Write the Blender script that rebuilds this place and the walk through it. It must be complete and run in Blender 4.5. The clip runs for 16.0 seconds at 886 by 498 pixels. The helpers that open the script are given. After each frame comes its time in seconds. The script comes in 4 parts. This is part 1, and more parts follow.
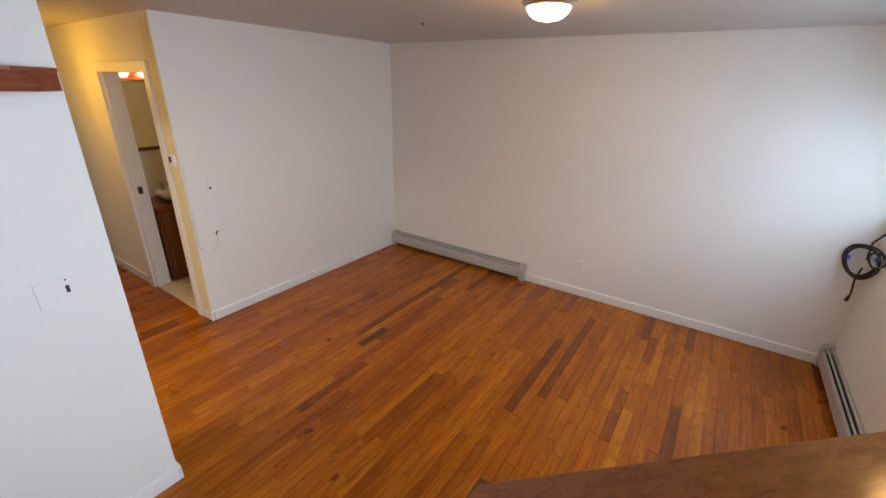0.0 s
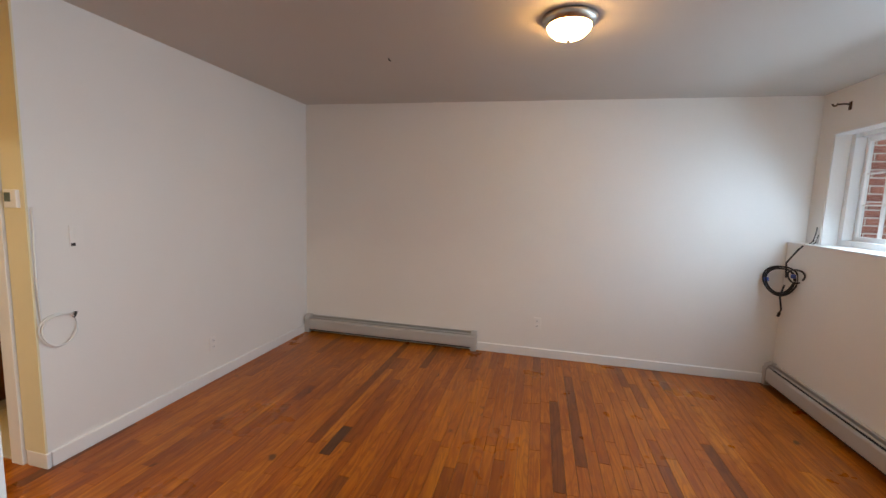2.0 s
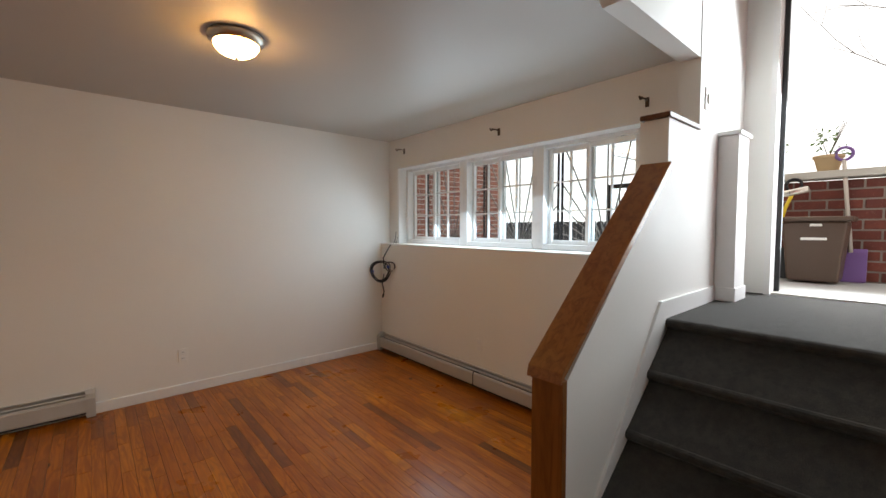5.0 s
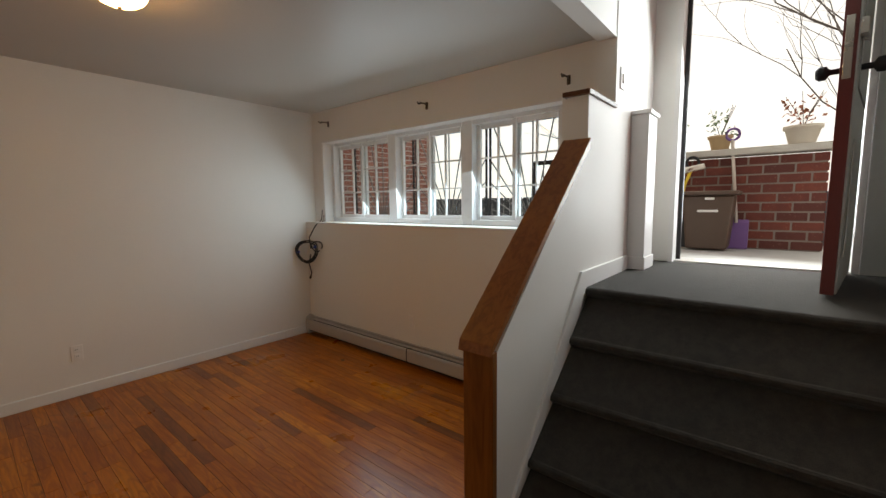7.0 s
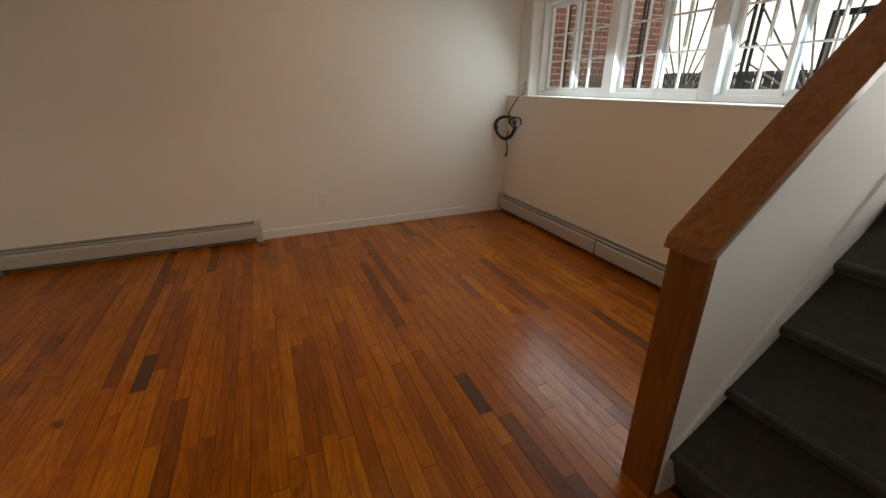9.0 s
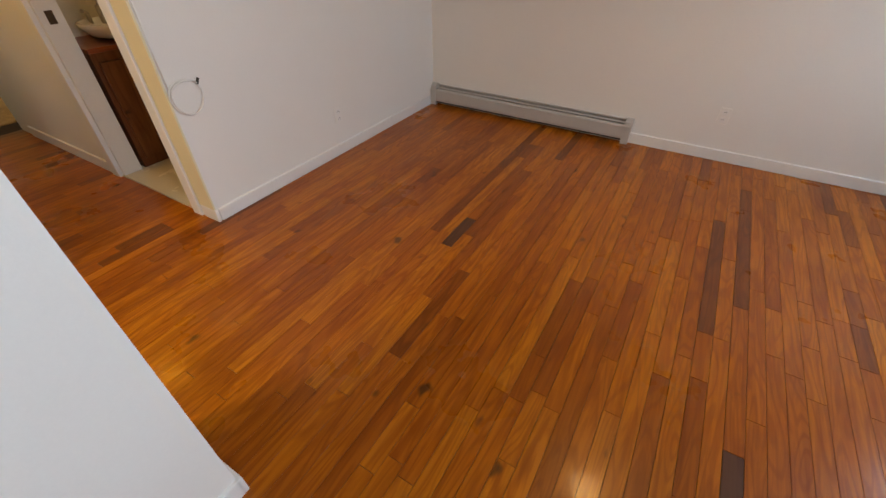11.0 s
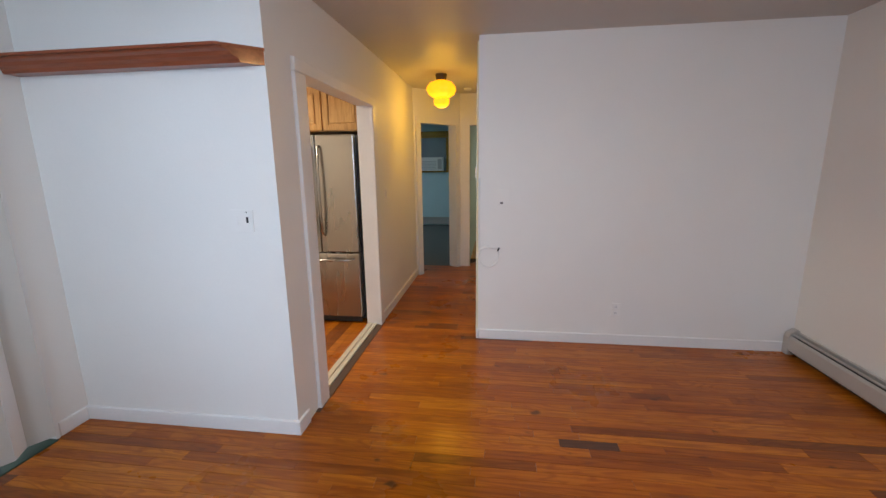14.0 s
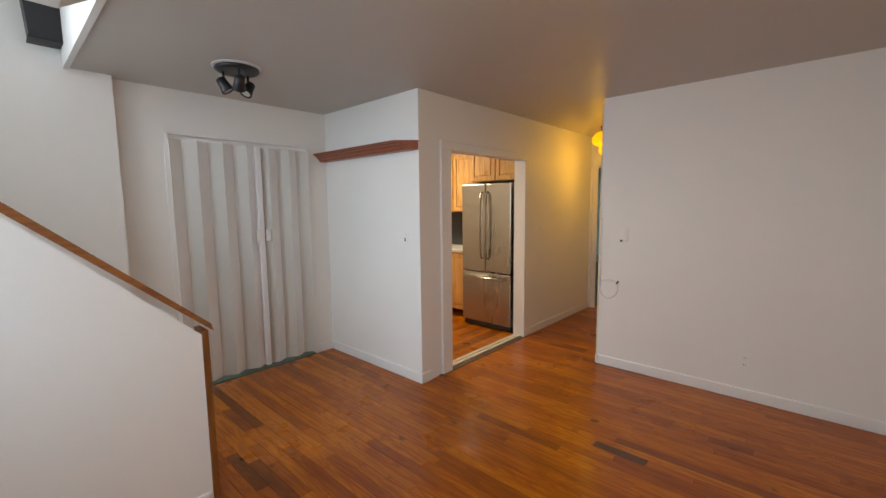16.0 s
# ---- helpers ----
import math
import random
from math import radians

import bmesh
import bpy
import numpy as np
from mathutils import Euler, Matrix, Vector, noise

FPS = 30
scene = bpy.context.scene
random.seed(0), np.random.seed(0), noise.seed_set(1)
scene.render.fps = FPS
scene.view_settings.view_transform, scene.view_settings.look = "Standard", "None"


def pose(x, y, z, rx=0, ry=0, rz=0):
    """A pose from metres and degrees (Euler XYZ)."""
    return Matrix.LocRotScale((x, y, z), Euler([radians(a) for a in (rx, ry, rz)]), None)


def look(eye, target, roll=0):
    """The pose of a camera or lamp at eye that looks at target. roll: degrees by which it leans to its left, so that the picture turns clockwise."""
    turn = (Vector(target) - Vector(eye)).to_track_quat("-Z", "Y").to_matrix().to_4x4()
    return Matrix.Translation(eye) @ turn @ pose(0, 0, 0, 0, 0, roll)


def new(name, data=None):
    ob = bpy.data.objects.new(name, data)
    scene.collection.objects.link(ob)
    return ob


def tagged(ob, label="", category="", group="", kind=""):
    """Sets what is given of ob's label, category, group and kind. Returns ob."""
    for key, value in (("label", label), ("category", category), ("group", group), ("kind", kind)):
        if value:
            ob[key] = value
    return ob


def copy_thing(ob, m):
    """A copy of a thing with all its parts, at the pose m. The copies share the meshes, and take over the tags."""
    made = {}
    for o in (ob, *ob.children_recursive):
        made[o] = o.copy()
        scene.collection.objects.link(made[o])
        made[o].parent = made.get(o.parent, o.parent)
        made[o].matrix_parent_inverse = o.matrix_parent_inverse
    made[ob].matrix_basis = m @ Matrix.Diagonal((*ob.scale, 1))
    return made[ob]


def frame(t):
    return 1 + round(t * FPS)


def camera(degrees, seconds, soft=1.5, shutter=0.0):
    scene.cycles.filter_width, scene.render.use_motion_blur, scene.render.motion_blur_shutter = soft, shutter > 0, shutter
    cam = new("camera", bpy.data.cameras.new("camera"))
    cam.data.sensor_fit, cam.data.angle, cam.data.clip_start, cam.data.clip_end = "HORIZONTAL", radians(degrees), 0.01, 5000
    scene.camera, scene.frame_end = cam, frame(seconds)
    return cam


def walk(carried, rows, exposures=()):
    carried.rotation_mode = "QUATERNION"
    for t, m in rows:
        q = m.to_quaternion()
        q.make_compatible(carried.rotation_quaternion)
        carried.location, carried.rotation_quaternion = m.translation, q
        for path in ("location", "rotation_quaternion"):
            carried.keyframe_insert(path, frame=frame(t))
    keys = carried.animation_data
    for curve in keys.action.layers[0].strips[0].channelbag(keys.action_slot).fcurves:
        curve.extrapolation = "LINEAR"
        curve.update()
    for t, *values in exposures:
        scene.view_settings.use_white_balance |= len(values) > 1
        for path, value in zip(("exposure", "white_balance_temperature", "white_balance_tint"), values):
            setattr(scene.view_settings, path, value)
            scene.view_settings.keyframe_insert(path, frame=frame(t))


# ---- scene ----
cam = camera(94.76, 16.0)
PATH = [
    (0, (0.261, -0.212, 2.001), (-0.780, 1.326, 1.259), 1.3),
    (0.5, (0.076, -0.198, 1.847), (-0.901, 1.458, 1.296), 1.4),
    (1, (-0.128, -0.234, 1.674), (-0.928, 1.567, 1.333), 1.9),
    (1.5, (-0.402, -0.269, 1.541), (-1.020, 1.617, 1.291), 1.9),
    (2, (-0.738, -0.240, 1.472), (-1.192, 1.694, 1.244), 1.9),
    (2.5, (-1.045, -0.254, 1.450), (-1.198, 1.729, 1.237), 2.1),
    (3, (-1.226, -0.212, 1.447), (-1.063, 1.771, 1.243), 1.6),
    (3.5, (-1.298, -0.175, 1.456), (-0.806, 1.754, 1.268), 1.2),
    (4, (-1.299, -0.168, 1.459), (-0.450, 1.635, 1.289), 0.9),
    (4.5, (-1.291, -0.224, 1.449), (-0.184, 1.435, 1.308), 0.9),
    (5, (-1.266, -0.332, 1.427), (0.039, 1.179, 1.318), -0.1),
    (7.5, (-1.203, -0.289, 1.413), (0.332, 0.973, 1.184), -0.6),
    (8, (-1.148, -0.187, 1.397), (0.182, 1.286, 1.149), -0.9),
    (8.5, (-1.133, -0.171, 1.375), (-0.163, 1.535, 0.989), -0.3),
    (9, (-1.151, -0.223, 1.346), (-0.421, 1.482, 0.597), -0.1),
    (9.5, (-1.120, -0.223, 1.331), (-0.668, 1.378, 0.220), -1.6),
    (10, (-1.037, -0.184, 1.371), (-1.033, 1.444, 0.209), -1.7),
    (12.5, (-0.626, 0.890, 1.466), (-2.141, 1.313, 0.230), -1.4),
    (13, (-0.378, 1.012, 1.474), (-2.079, 1.150, 0.431), -1.0),
    (13.5, (-0.126, 1.175, 1.477), (-2.021, 1.115, 0.840), -1.1),
    (14, (0.145, 1.411, 1.489), (-1.795, 1.146, 1.083), -0.7),
    (14.5, (0.358, 1.696, 1.496), (-1.560, 1.224, 1.187), -0.7),
    (15, (0.448, 2.020, 1.501), (-1.360, 1.204, 1.244), -1.0),
    (15.5, (0.510, 2.360, 1.506), (-1.110, 1.210, 1.279), -1.0),
    (16, (0.565, 2.700, 1.505), (-0.907, 1.362, 1.294), -0.6),
]
EXPOSURES = [(0.0, 0.30, 7050, 10), (2.0, 0.18, 7200, 10), (3.5, 0.10, 7300, 10), (5.0, -0.27, 8200, 10), (7.5, -0.77, 9200, 10), (8.5, -0.75, 10000, 10), (9.2, -0.42, 9200, 10), (10.0, -0.05, 8200, 10), (12.5, 0.36, 6550, 10), (13.5, 0.34, 6350, 10), (14.5, 0.16, 7000, 10), (16.0, 0.08, 7600, 10)]
walk(cam, [(t, look(eye, target, roll)) for t, eye, target, roll in PATH], EXPOSURES)

# ---- world, sun, large lights ----
world = bpy.data.worlds.new("World")
scene.world = world
world.use_nodes = True
wn = world.node_tree.nodes
sky = wn.new("ShaderNodeTexSky")
sky.sky_type = "NISHITA"
sky.sun_disc = False
sky.sun_elevation, sky.sun_rotation = radians(52), radians(70)
sky.dust_density, sky.air_density = 0.7, 1.0
wn["Background"].inputs[1].default_value = 0.13
cloud = wn.new("ShaderNodeMix")
cloud.data_type = "RGBA"
cloud.inputs[0].default_value = 0.75
cloud.inputs[7].default_value = (17.5, 18.8, 21.5, 1)
world.node_tree.links.new(sky.outputs[0], cloud.inputs[6])
world.node_tree.links.new(cloud.outputs[2], wn["Background"].inputs[0])


def lamp(name, kind, m, energy, color, size=0.2, size_y=None):
    data = bpy.data.lights.new(name, kind)
    data.energy, data.color = energy, color
    if kind == "AREA":
        data.shape, data.size, data.size_y = "RECTANGLE", size, size_y or size
    elif kind == "SUN":
        data.angle = radians(size)
    else:
        data.shadow_soft_size = size
    ob = new(name, data)
    ob.matrix_world = m
    return ob


lamp("overcast_sun", "SUN", look((24, 8.7, 33), (0, 0, 0)), 1.2, (1.0, 0.97, 0.93), 14)
lamp("window_daylight", "AREA", look((1.50, 2.10, 1.66), (0.5, 2.02, 1.02)), 40, (0.50, 0.72, 1.0), 2.2, 0.72)
lamp("door_daylight", "AREA", look((2.05, -0.19, 2.07), (0.5, 0.02, 1.15)), 62, (0.60, 0.77, 1.0), 0.82, 1.9)
# fill light added in the bedroom; stands in for its window's daylight
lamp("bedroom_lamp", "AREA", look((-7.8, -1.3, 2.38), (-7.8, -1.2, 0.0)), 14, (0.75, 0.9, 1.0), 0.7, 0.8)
# added fill without a fixture, brightens the unseen part of the yellow room
lamp("yellow_room_lamp", "AREA", look((-7.5, 2.4, 2.38), (-7.5, 2.4, 0.0)), 7, (1.0, 0.95, 0.8), 0.8, 0.9)
lamp("hall_bulb", "POINT", Matrix.Translation((-4.5, 0.78, 2.06)), 9, (1.0, 0.55, 0.05), 0.15)
lamp("kitchen_light", "AREA", look((-2.9, -1.2, 2.37), (-2.9, -1.2, 0)), 36, (1.0, 0.9, 0.74), 0.5, 0.5)


# ---- materials ----
def nodes_of(name):
    m = bpy.data.materials.new(name)
    m.use_nodes = True
    nt = m.node_tree
    return m, nt, nt.nodes["Principled BSDF"]


def mixc(nt, fac, a, b, mode="MIX"):
    n = nt.nodes.new("ShaderNodeMix")
    n.data_type, n.blend_type = "RGBA", mode
    for sock, v in ((n.inputs[0], fac), (n.inputs[6], a), (n.inputs[7], b)):
        if isinstance(v, (int, float)):
            sock.default_value = v
        elif isinstance(v, tuple):
            sock.default_value = (*v, 1)
        else:
            nt.links.new(v, sock)
    return n.outputs[2]


def coords(nt, scale=(1, 1, 1), shift=False, obj=False):
    src = nt.nodes.new("ShaderNodeTexCoord").outputs["Object"] if obj else nt.nodes.new("ShaderNodeNewGeometry").outputs["Position"]
    if shift:
        info = nt.nodes.new("ShaderNodeObjectInfo")
        mul = nt.nodes.new("ShaderNodeVectorMath")
        mul.operation = "SCALE"
        mul.inputs[0].default_value = (37, 91, 53)
        nt.links.new(info.outputs["Random"], mul.inputs["Scale"])
        add = nt.nodes.new("ShaderNodeVectorMath")
        nt.links.new(src, add.inputs[0])
        nt.links.new(mul.outputs[0], add.inputs[1])
        src = add.outputs[0]
    mp = nt.nodes.new("ShaderNodeMapping")
    mp.inputs["Scale"].default_value = scale
    nt.links.new(src, mp.inputs[0])
    return mp.outputs[0]


def noisy(nt, vec, scale, detail=4, rough=0.6, distort=0.0):
    n = nt.nodes.new("ShaderNodeTexNoise")
    n.inputs["Scale"].default_value, n.inputs["Detail"].default_value = scale, detail
    n.inputs["Roughness"].default_value, n.inputs["Distortion"].default_value = rough, distort
    nt.links.new(vec, n.inputs["Vector"])
    return n.outputs["Fac"]


def ramp(nt, fac, *stops):
    r = nt.nodes.new("ShaderNodeValToRGB")
    els = r.color_ramp.elements
    while len(els) < len(stops):
        els.new(0.5)
    for e, (p, c) in zip(els, stops):
        e.position, e.color = p, ((*c, 1) if isinstance(c, tuple) else (c, c, c, 1))
    nt.links.new(fac, r.inputs[0])
    return r.outputs[0]


def bump(nt, bsdf, height, strength, dist=0.002):
    b = nt.nodes.new("ShaderNodeBump")
    b.inputs["Strength"].default_value, b.inputs["Distance"].default_value = strength, dist
    nt.links.new(height, b.inputs["Height"])
    nt.links.new(b.outputs[0], bsdf.inputs["Normal"])


def surface(name, color, rough=0.6, metal=0.0, vary=0.12, scale=6, grain=90, relief=0.15, coat=0.0, streak=(1, 1, 1)):
    """Paint, plastic, metal: a base colour with blotches at two scales and fine relief."""
    m, nt, b = nodes_of(name)
    v = coords(nt, streak)
    big, fine = noisy(nt, v, scale), noisy(nt, v, grain, 3)
    dark = tuple(c * (1 - vary) for c in color)
    light = tuple(min(1, c * (1 + vary * 0.5)) for c in color)
    c = mixc(nt, big, dark, light)
    c = mixc(nt, 0.25, c, ramp(nt, fine, (0.3, dark), (0.7, light)))
    nt.links.new(c, b.inputs["Base Color"])
    nt.links.new(ramp(nt, big, (0.3, max(0.02, rough - 0.07)), (0.7, min(1, rough + 0.07))), b.inputs["Roughness"])
    b.inputs["Metallic"].default_value, b.inputs["Coat Weight"].default_value = metal, coat
    bump(nt, b, fine, relief)
    return m


def wood(name, stops, rough=0.3, axis=1, spread=0.5, coat=0.3, relief=0.12, island=False, rings_amount=0.22):
    """Varnished wood: long grain along an axis, a tone for each board."""
    m, nt, b = nodes_of(name)
    sc = [16.0, 16.0, 16.0]
    sc[axis] = 1.3
    v = coords(nt, tuple(sc), shift=True)
    g = noisy(nt, v, 1.6, 6, 0.62, 1.2)
    rings = nt.nodes.new("ShaderNodeTexWave")
    rings.wave_type, rings.bands_direction = "BANDS", "X" if axis != 0 else "Y"
    rings.inputs["Scale"].default_value, rings.inputs["Distortion"].default_value = 0.55, 13.0
    rings.inputs["Detail"].default_value, rings.inputs["Detail Scale"].default_value = 3.0, 0.8
    nt.links.new(v, rings.inputs["Vector"])
    if island:
        rnd = nt.nodes.new("ShaderNodeNewGeometry").outputs["Random Per Island"]
    else:
        rnd = nt.nodes.new("ShaderNodeObjectInfo").outputs["Random"]
    tone = ramp(nt, rnd, *stops)
    dark = mixc(nt, 1.0, tone, (0.50, 0.36, 0.25), "MULTIPLY")
    c = mixc(nt, ramp(nt, g, (0.44, 0.0), (0.66, 0.72)), tone, dark)
    c = mixc(nt, ramp(nt, rings.outputs["Fac"], (0.08, rings_amount * 0.35), (0.42, 0.0)), c, dark)
    sc2 = [9.0, 9.0, 9.0]
    sc2[axis] = 1.1
    field = noisy(nt, coords(nt, tuple(sc2), shift=True), 1.0, 2, 0.4, 0.6)
    times, wave = nt.nodes.new("ShaderNodeMath"), nt.nodes.new("ShaderNodeMath")
    times.operation, wave.operation = "MULTIPLY", "SINE"
    times.inputs[1].default_value = 75.0
    nt.links.new(field, times.inputs[0])
    nt.links.new(times.outputs[0], wave.inputs[0])
    c = mixc(nt, ramp(nt, wave.outputs[0], (0.0, 0.0), (0.95, rings_amount * 0.7)), c, dark)
    blot = noisy(nt, coords(nt, (1, 1, 1)), 1.7, 4)
    c = mixc(nt, ramp(nt, blot, (0.35, 0.28), (0.6, 0.0)), c, dark)
    knots = noisy(nt, coords(nt, (9, 5, 9), shift=True), 1.0, 2)
    c = mixc(nt, ramp(nt, knots, (0.70, 0.0), (0.77, 0.8)), c, (0.035, 0.014, 0.005))
    nt.links.new(c, b.inputs["Base Color"])
    nt.links.new(ramp(nt, blot, (0.3, rough + 0.1), (0.7, rough - 0.04)), b.inputs["Roughness"])
    b.inputs["Coat Weight"].default_value, b.inputs["Coat Roughness"].default_value = coat, 0.11
    b.inputs["Specular IOR Level"].default_value = 0.3
    bump(nt, b, g, relief, 0.0012)
    return m


def carpet(name, color, scale=330):
    m, nt, b = nodes_of(name)
    v = coords(nt)
    f, w = noisy(nt, v, scale, 2), noisy(nt, v, 22, 6, 0.75)
    c = mixc(nt, f, tuple(x * 0.45 for x in color), tuple(x * 1.5 for x in color))
    c = mixc(nt, ramp(nt, w, (0.40, 0.8), (0.60, 0.0)), c, tuple(x * 0.5 for x in color))
    nt.links.new(c, b.inputs["Base Color"])
    b.inputs["Roughness"].default_value = 0.97
    b.inputs["Sheen Weight"].default_value = 0.08
    bump(nt, b, f, 0.7, 0.004)
    return m


def glow(name, color, strength, base=(0.9, 0.85, 0.75)):
    m, nt, b = nodes_of(name)
    v = noisy(nt, coords(nt), 9, 2)
    nt.links.new(mixc(nt, v, tuple(c * 0.9 for c in color), color), b.inputs["Emission Color"])
    b.inputs["Base Color"].default_value = (*base, 1)
    b.inputs["Emission Strength"].default_value, b.inputs["Roughness"].default_value = strength, 0.25
    return m


def pane_glass(name):
    m, nt, b = nodes_of(name)
    out = nt.nodes["Material Output"]
    tr, gl, mx, fr = (nt.nodes.new(k) for k in ("ShaderNodeBsdfTransparent", "ShaderNodeBsdfGlossy", "ShaderNodeMixShader", "ShaderNodeLayerWeight"))
    tr.inputs[0].default_value = (0.93, 0.96, 0.97, 1)
    gl.inputs["Roughness"].default_value = 0.02
    fr.inputs[0].default_value = 0.18
    thin = nt.nodes.new("ShaderNodeMath")
    thin.operation = "MULTIPLY"
    thin.inputs[1].default_value = 0.22
    nt.links.new(fr.outputs["Facing"], thin.inputs[0])
    nt.links.new(thin.outputs[0], mx.inputs[0])
    nt.links.new(tr.outputs[0], mx.inputs[1])
    nt.links.new(gl.outputs[0], mx.inputs[2])
    nt.links.new(mx.outputs[0], out.inputs[0])
    return m


def brick_mat(name, stops):
    m, nt, b = nodes_of(name)
    v = coords(nt, shift=True)
    f, g = noisy(nt, v, 60, 4), noisy(nt, v, 9, 4)
    c = ramp(nt, nt.nodes.new("ShaderNodeObjectInfo").outputs["Random"], *stops)
    c = mixc(nt, ramp(nt, g, (0.4, 0.5), (0.65, 0.0)), c, (0.10, 0.03, 0.025))
    c = mixc(nt, ramp(nt, f, (0.6, 0.0), (0.8, 0.5)), c, (0.42, 0.25, 0.2))
    nt.links.new(c, b.inputs["Base Color"])
    b.inputs["Roughness"].default_value = 0.88
    bump(nt, b, f, 0.6, 0.004)
    return m


WALL = surface("wall_paint", (0.83, 0.812, 0.772), 0.55, vary=0.05, scale=2.2, grain=120, relief=0.12)
# darker than off-white: the ceiling's weak light is partly put into this tone
CEIL = surface("ceiling_paint_dimmed", (0.55, 0.515, 0.47), 0.46, vary=0.06, scale=1.6, grain=150, relief=0.06)
TRIM = surface("trim_paint", (0.82, 0.81, 0.79), 0.38, vary=0.06, scale=8, grain=60, relief=0.12)
TAN = surface("kitchen_wall_paint", (0.74, 0.69, 0.62), 0.5, vary=0.05, scale=3, relief=0.12)
BLUE = surface("pale_blue_paint", (0.55, 0.74, 0.78), 0.6, vary=0.05)
CREAM = surface("cream_paint", (0.78, 0.70, 0.46), 0.6, vary=0.05)
OAK = ((0.0, (0.60, 0.200, 0.011)), (0.3, (0.53, 0.158, 0.007)), (0.65, (0.46, 0.128, 0.006)), (0.88, (0.37, 0.100, 0.006)), (1.0, (0.20, 0.058, 0.007)))
FLOOR = wood("oak_strip_varnish", OAK, 0.28, coat=0.13, rings_amount=0.72)
FLOORJ = wood("oak_strip_varnish_far", OAK, 0.28, coat=0.13, island=True, rings_amount=0.72)
DARKISH = wood("weathered_strip", ((0.0, (0.16, 0.055, 0.018)), (1.0, (0.26, 0.085, 0.022))), 0.26, rings_amount=0.5)
DARKPLANK = wood("dark_stained_strip", ((0.0, (0.10, 0.040, 0.017)), (1.0, (0.12, 0.046, 0.019))), 0.33)
GAP = surface("floor_gap_dirt", (0.05, 0.022, 0.010), 0.8)
CAPWOOD = wood("newel_stain", ((0.0, (0.30, 0.11, 0.026)), (1.0, (0.33, 0.12, 0.03))), 0.34, axis=0, relief=0.04, rings_amount=0.05)
CAPEDGE = wood("cap_stain_dark", ((0.0, (0.12, 0.04, 0.015)), (1.0, (0.13, 0.045, 0.015))), 0.4, axis=0)
CHERRY = wood("cherry_shelf", ((0.0, (0.29, 0.075, 0.03)), (1.0, (0.33, 0.09, 0.035))), 0.32, axis=1)
MAPLE = wood("honey_oak_cabinet", ((0.0, (0.62, 0.34, 0.11)), (1.0, (0.68, 0.39, 0.14))), 0.38, axis=2, relief=0.05)
VANITY = wood("vanity_brown", ((0.0, (0.15, 0.05, 0.02)), (1.0, (0.18, 0.06, 0.022))), 0.35, axis=2)
CARPET = carpet("taupe_carpet", (0.046, 0.040, 0.034))
BEDCARPET = carpet("grey_bedroom_carpet", (0.12, 0.13, 0.125))
HEATER = surface("heater_enamel", (0.50, 0.48, 0.455), 0.38, vary=0.1, scale=7)
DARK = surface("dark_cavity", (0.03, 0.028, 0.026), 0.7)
BARGREY = surface("weathered_grey_iron", (0.22, 0.20, 0.19), 0.55, 0.2)
IRON = surface("black_iron", (0.018, 0.018, 0.02), 0.5, 0.3)
BLACK = surface("black_plastic", (0.015, 0.015, 0.017), 0.42)
NICKEL = surface("brushed_nickel", (0.55, 0.5, 0.44), 0.3, 1.0, vary=0.06)
STEEL = surface("stainless_steel", (0.40, 0.375, 0.335), 0.30, 1.0, vary=0.05, scale=1.2, grain=60, relief=0.0, streak=(1, 1, 0.2))
FRIDGESIDE = surface("fridge_side_grey", (0.06, 0.06, 0.062), 0.45)
BRONZE = surface("oiled_bronze", (0.10, 0.07, 0.05), 0.4, 0.8)
PLATE = surface("switch_plate_plastic", (0.84, 0.82, 0.78), 0.35, vary=0.03)
VINYLW = surface("window_vinyl", (0.84, 0.85, 0.85), 0.32, vary=0.04)
# door vinyl in two tones, with the shading of the folds put into them
FOLDSHADE = surface("accordion_vinyl_shaded", (0.60, 0.58, 0.53), 0.42, vary=0.05, streak=(4, 4, 0.5))
FOLDLIT = surface("accordion_vinyl_lit", (0.84, 0.83, 0.82), 0.42, vary=0.04, streak=(4, 4, 0.5))
GREEN = surface("green_threshold", (0.03, 0.07, 0.055), 0.6)
LAMPGLASS = glow("lamp_bowl_glass", (1.0, 0.58, 0.22), 72.0)
AMBER = glow("amber_lamp_glass", (1.0, 0.43, 0.006), 1.15, (0.8, 0.45, 0.05))
BULB = glow("vanity_bulb", (1.0, 0.72, 0.36), 14.0)
SPOTFACE = surface("spot_lens", (0.6, 0.58, 0.52), 0.2)
GLASS = pane_glass("window_glass")
MIRROR = surface("mirror_silver", (0.85, 0.86, 0.85), 0.03, 1.0, vary=0.01, relief=0.0)
TILE = surface("bath_tile", (0.72, 0.66, 0.52), 0.25, vary=0.12, scale=5)
PORCELAIN = surface("porcelain", (0.85, 0.83, 0.78), 0.12, vary=0.02)
WHITECABLE = surface("white_cable_sheath", (0.8, 0.79, 0.76), 0.4)
BLUECLIP = surface("blue_connector", (0.05, 0.10, 0.42), 0.4)
REDDOOR = surface("red_door_paint", (0.17, 0.022, 0.018), 0.4, vary=0.2)
DOORWHITE = surface("door_inner_paint", (0.62, 0.64, 0.63), 0.4, vary=0.06)
CONCRETE = surface("porch_concrete", (0.46, 0.45, 0.43), 0.85, vary=0.2, relief=0.4)
COPING = surface("coping_stone", (0.50, 0.47, 0.42), 0.8, vary=0.15, relief=0.4)
MORTAR = surface("mortar", (0.62, 0.59, 0.55), 0.92, vary=0.15, relief=0.5)
MORTARDARK = surface("aged_mortar", (0.24, 0.20, 0.175), 0.92, vary=0.2, relief=0.5)
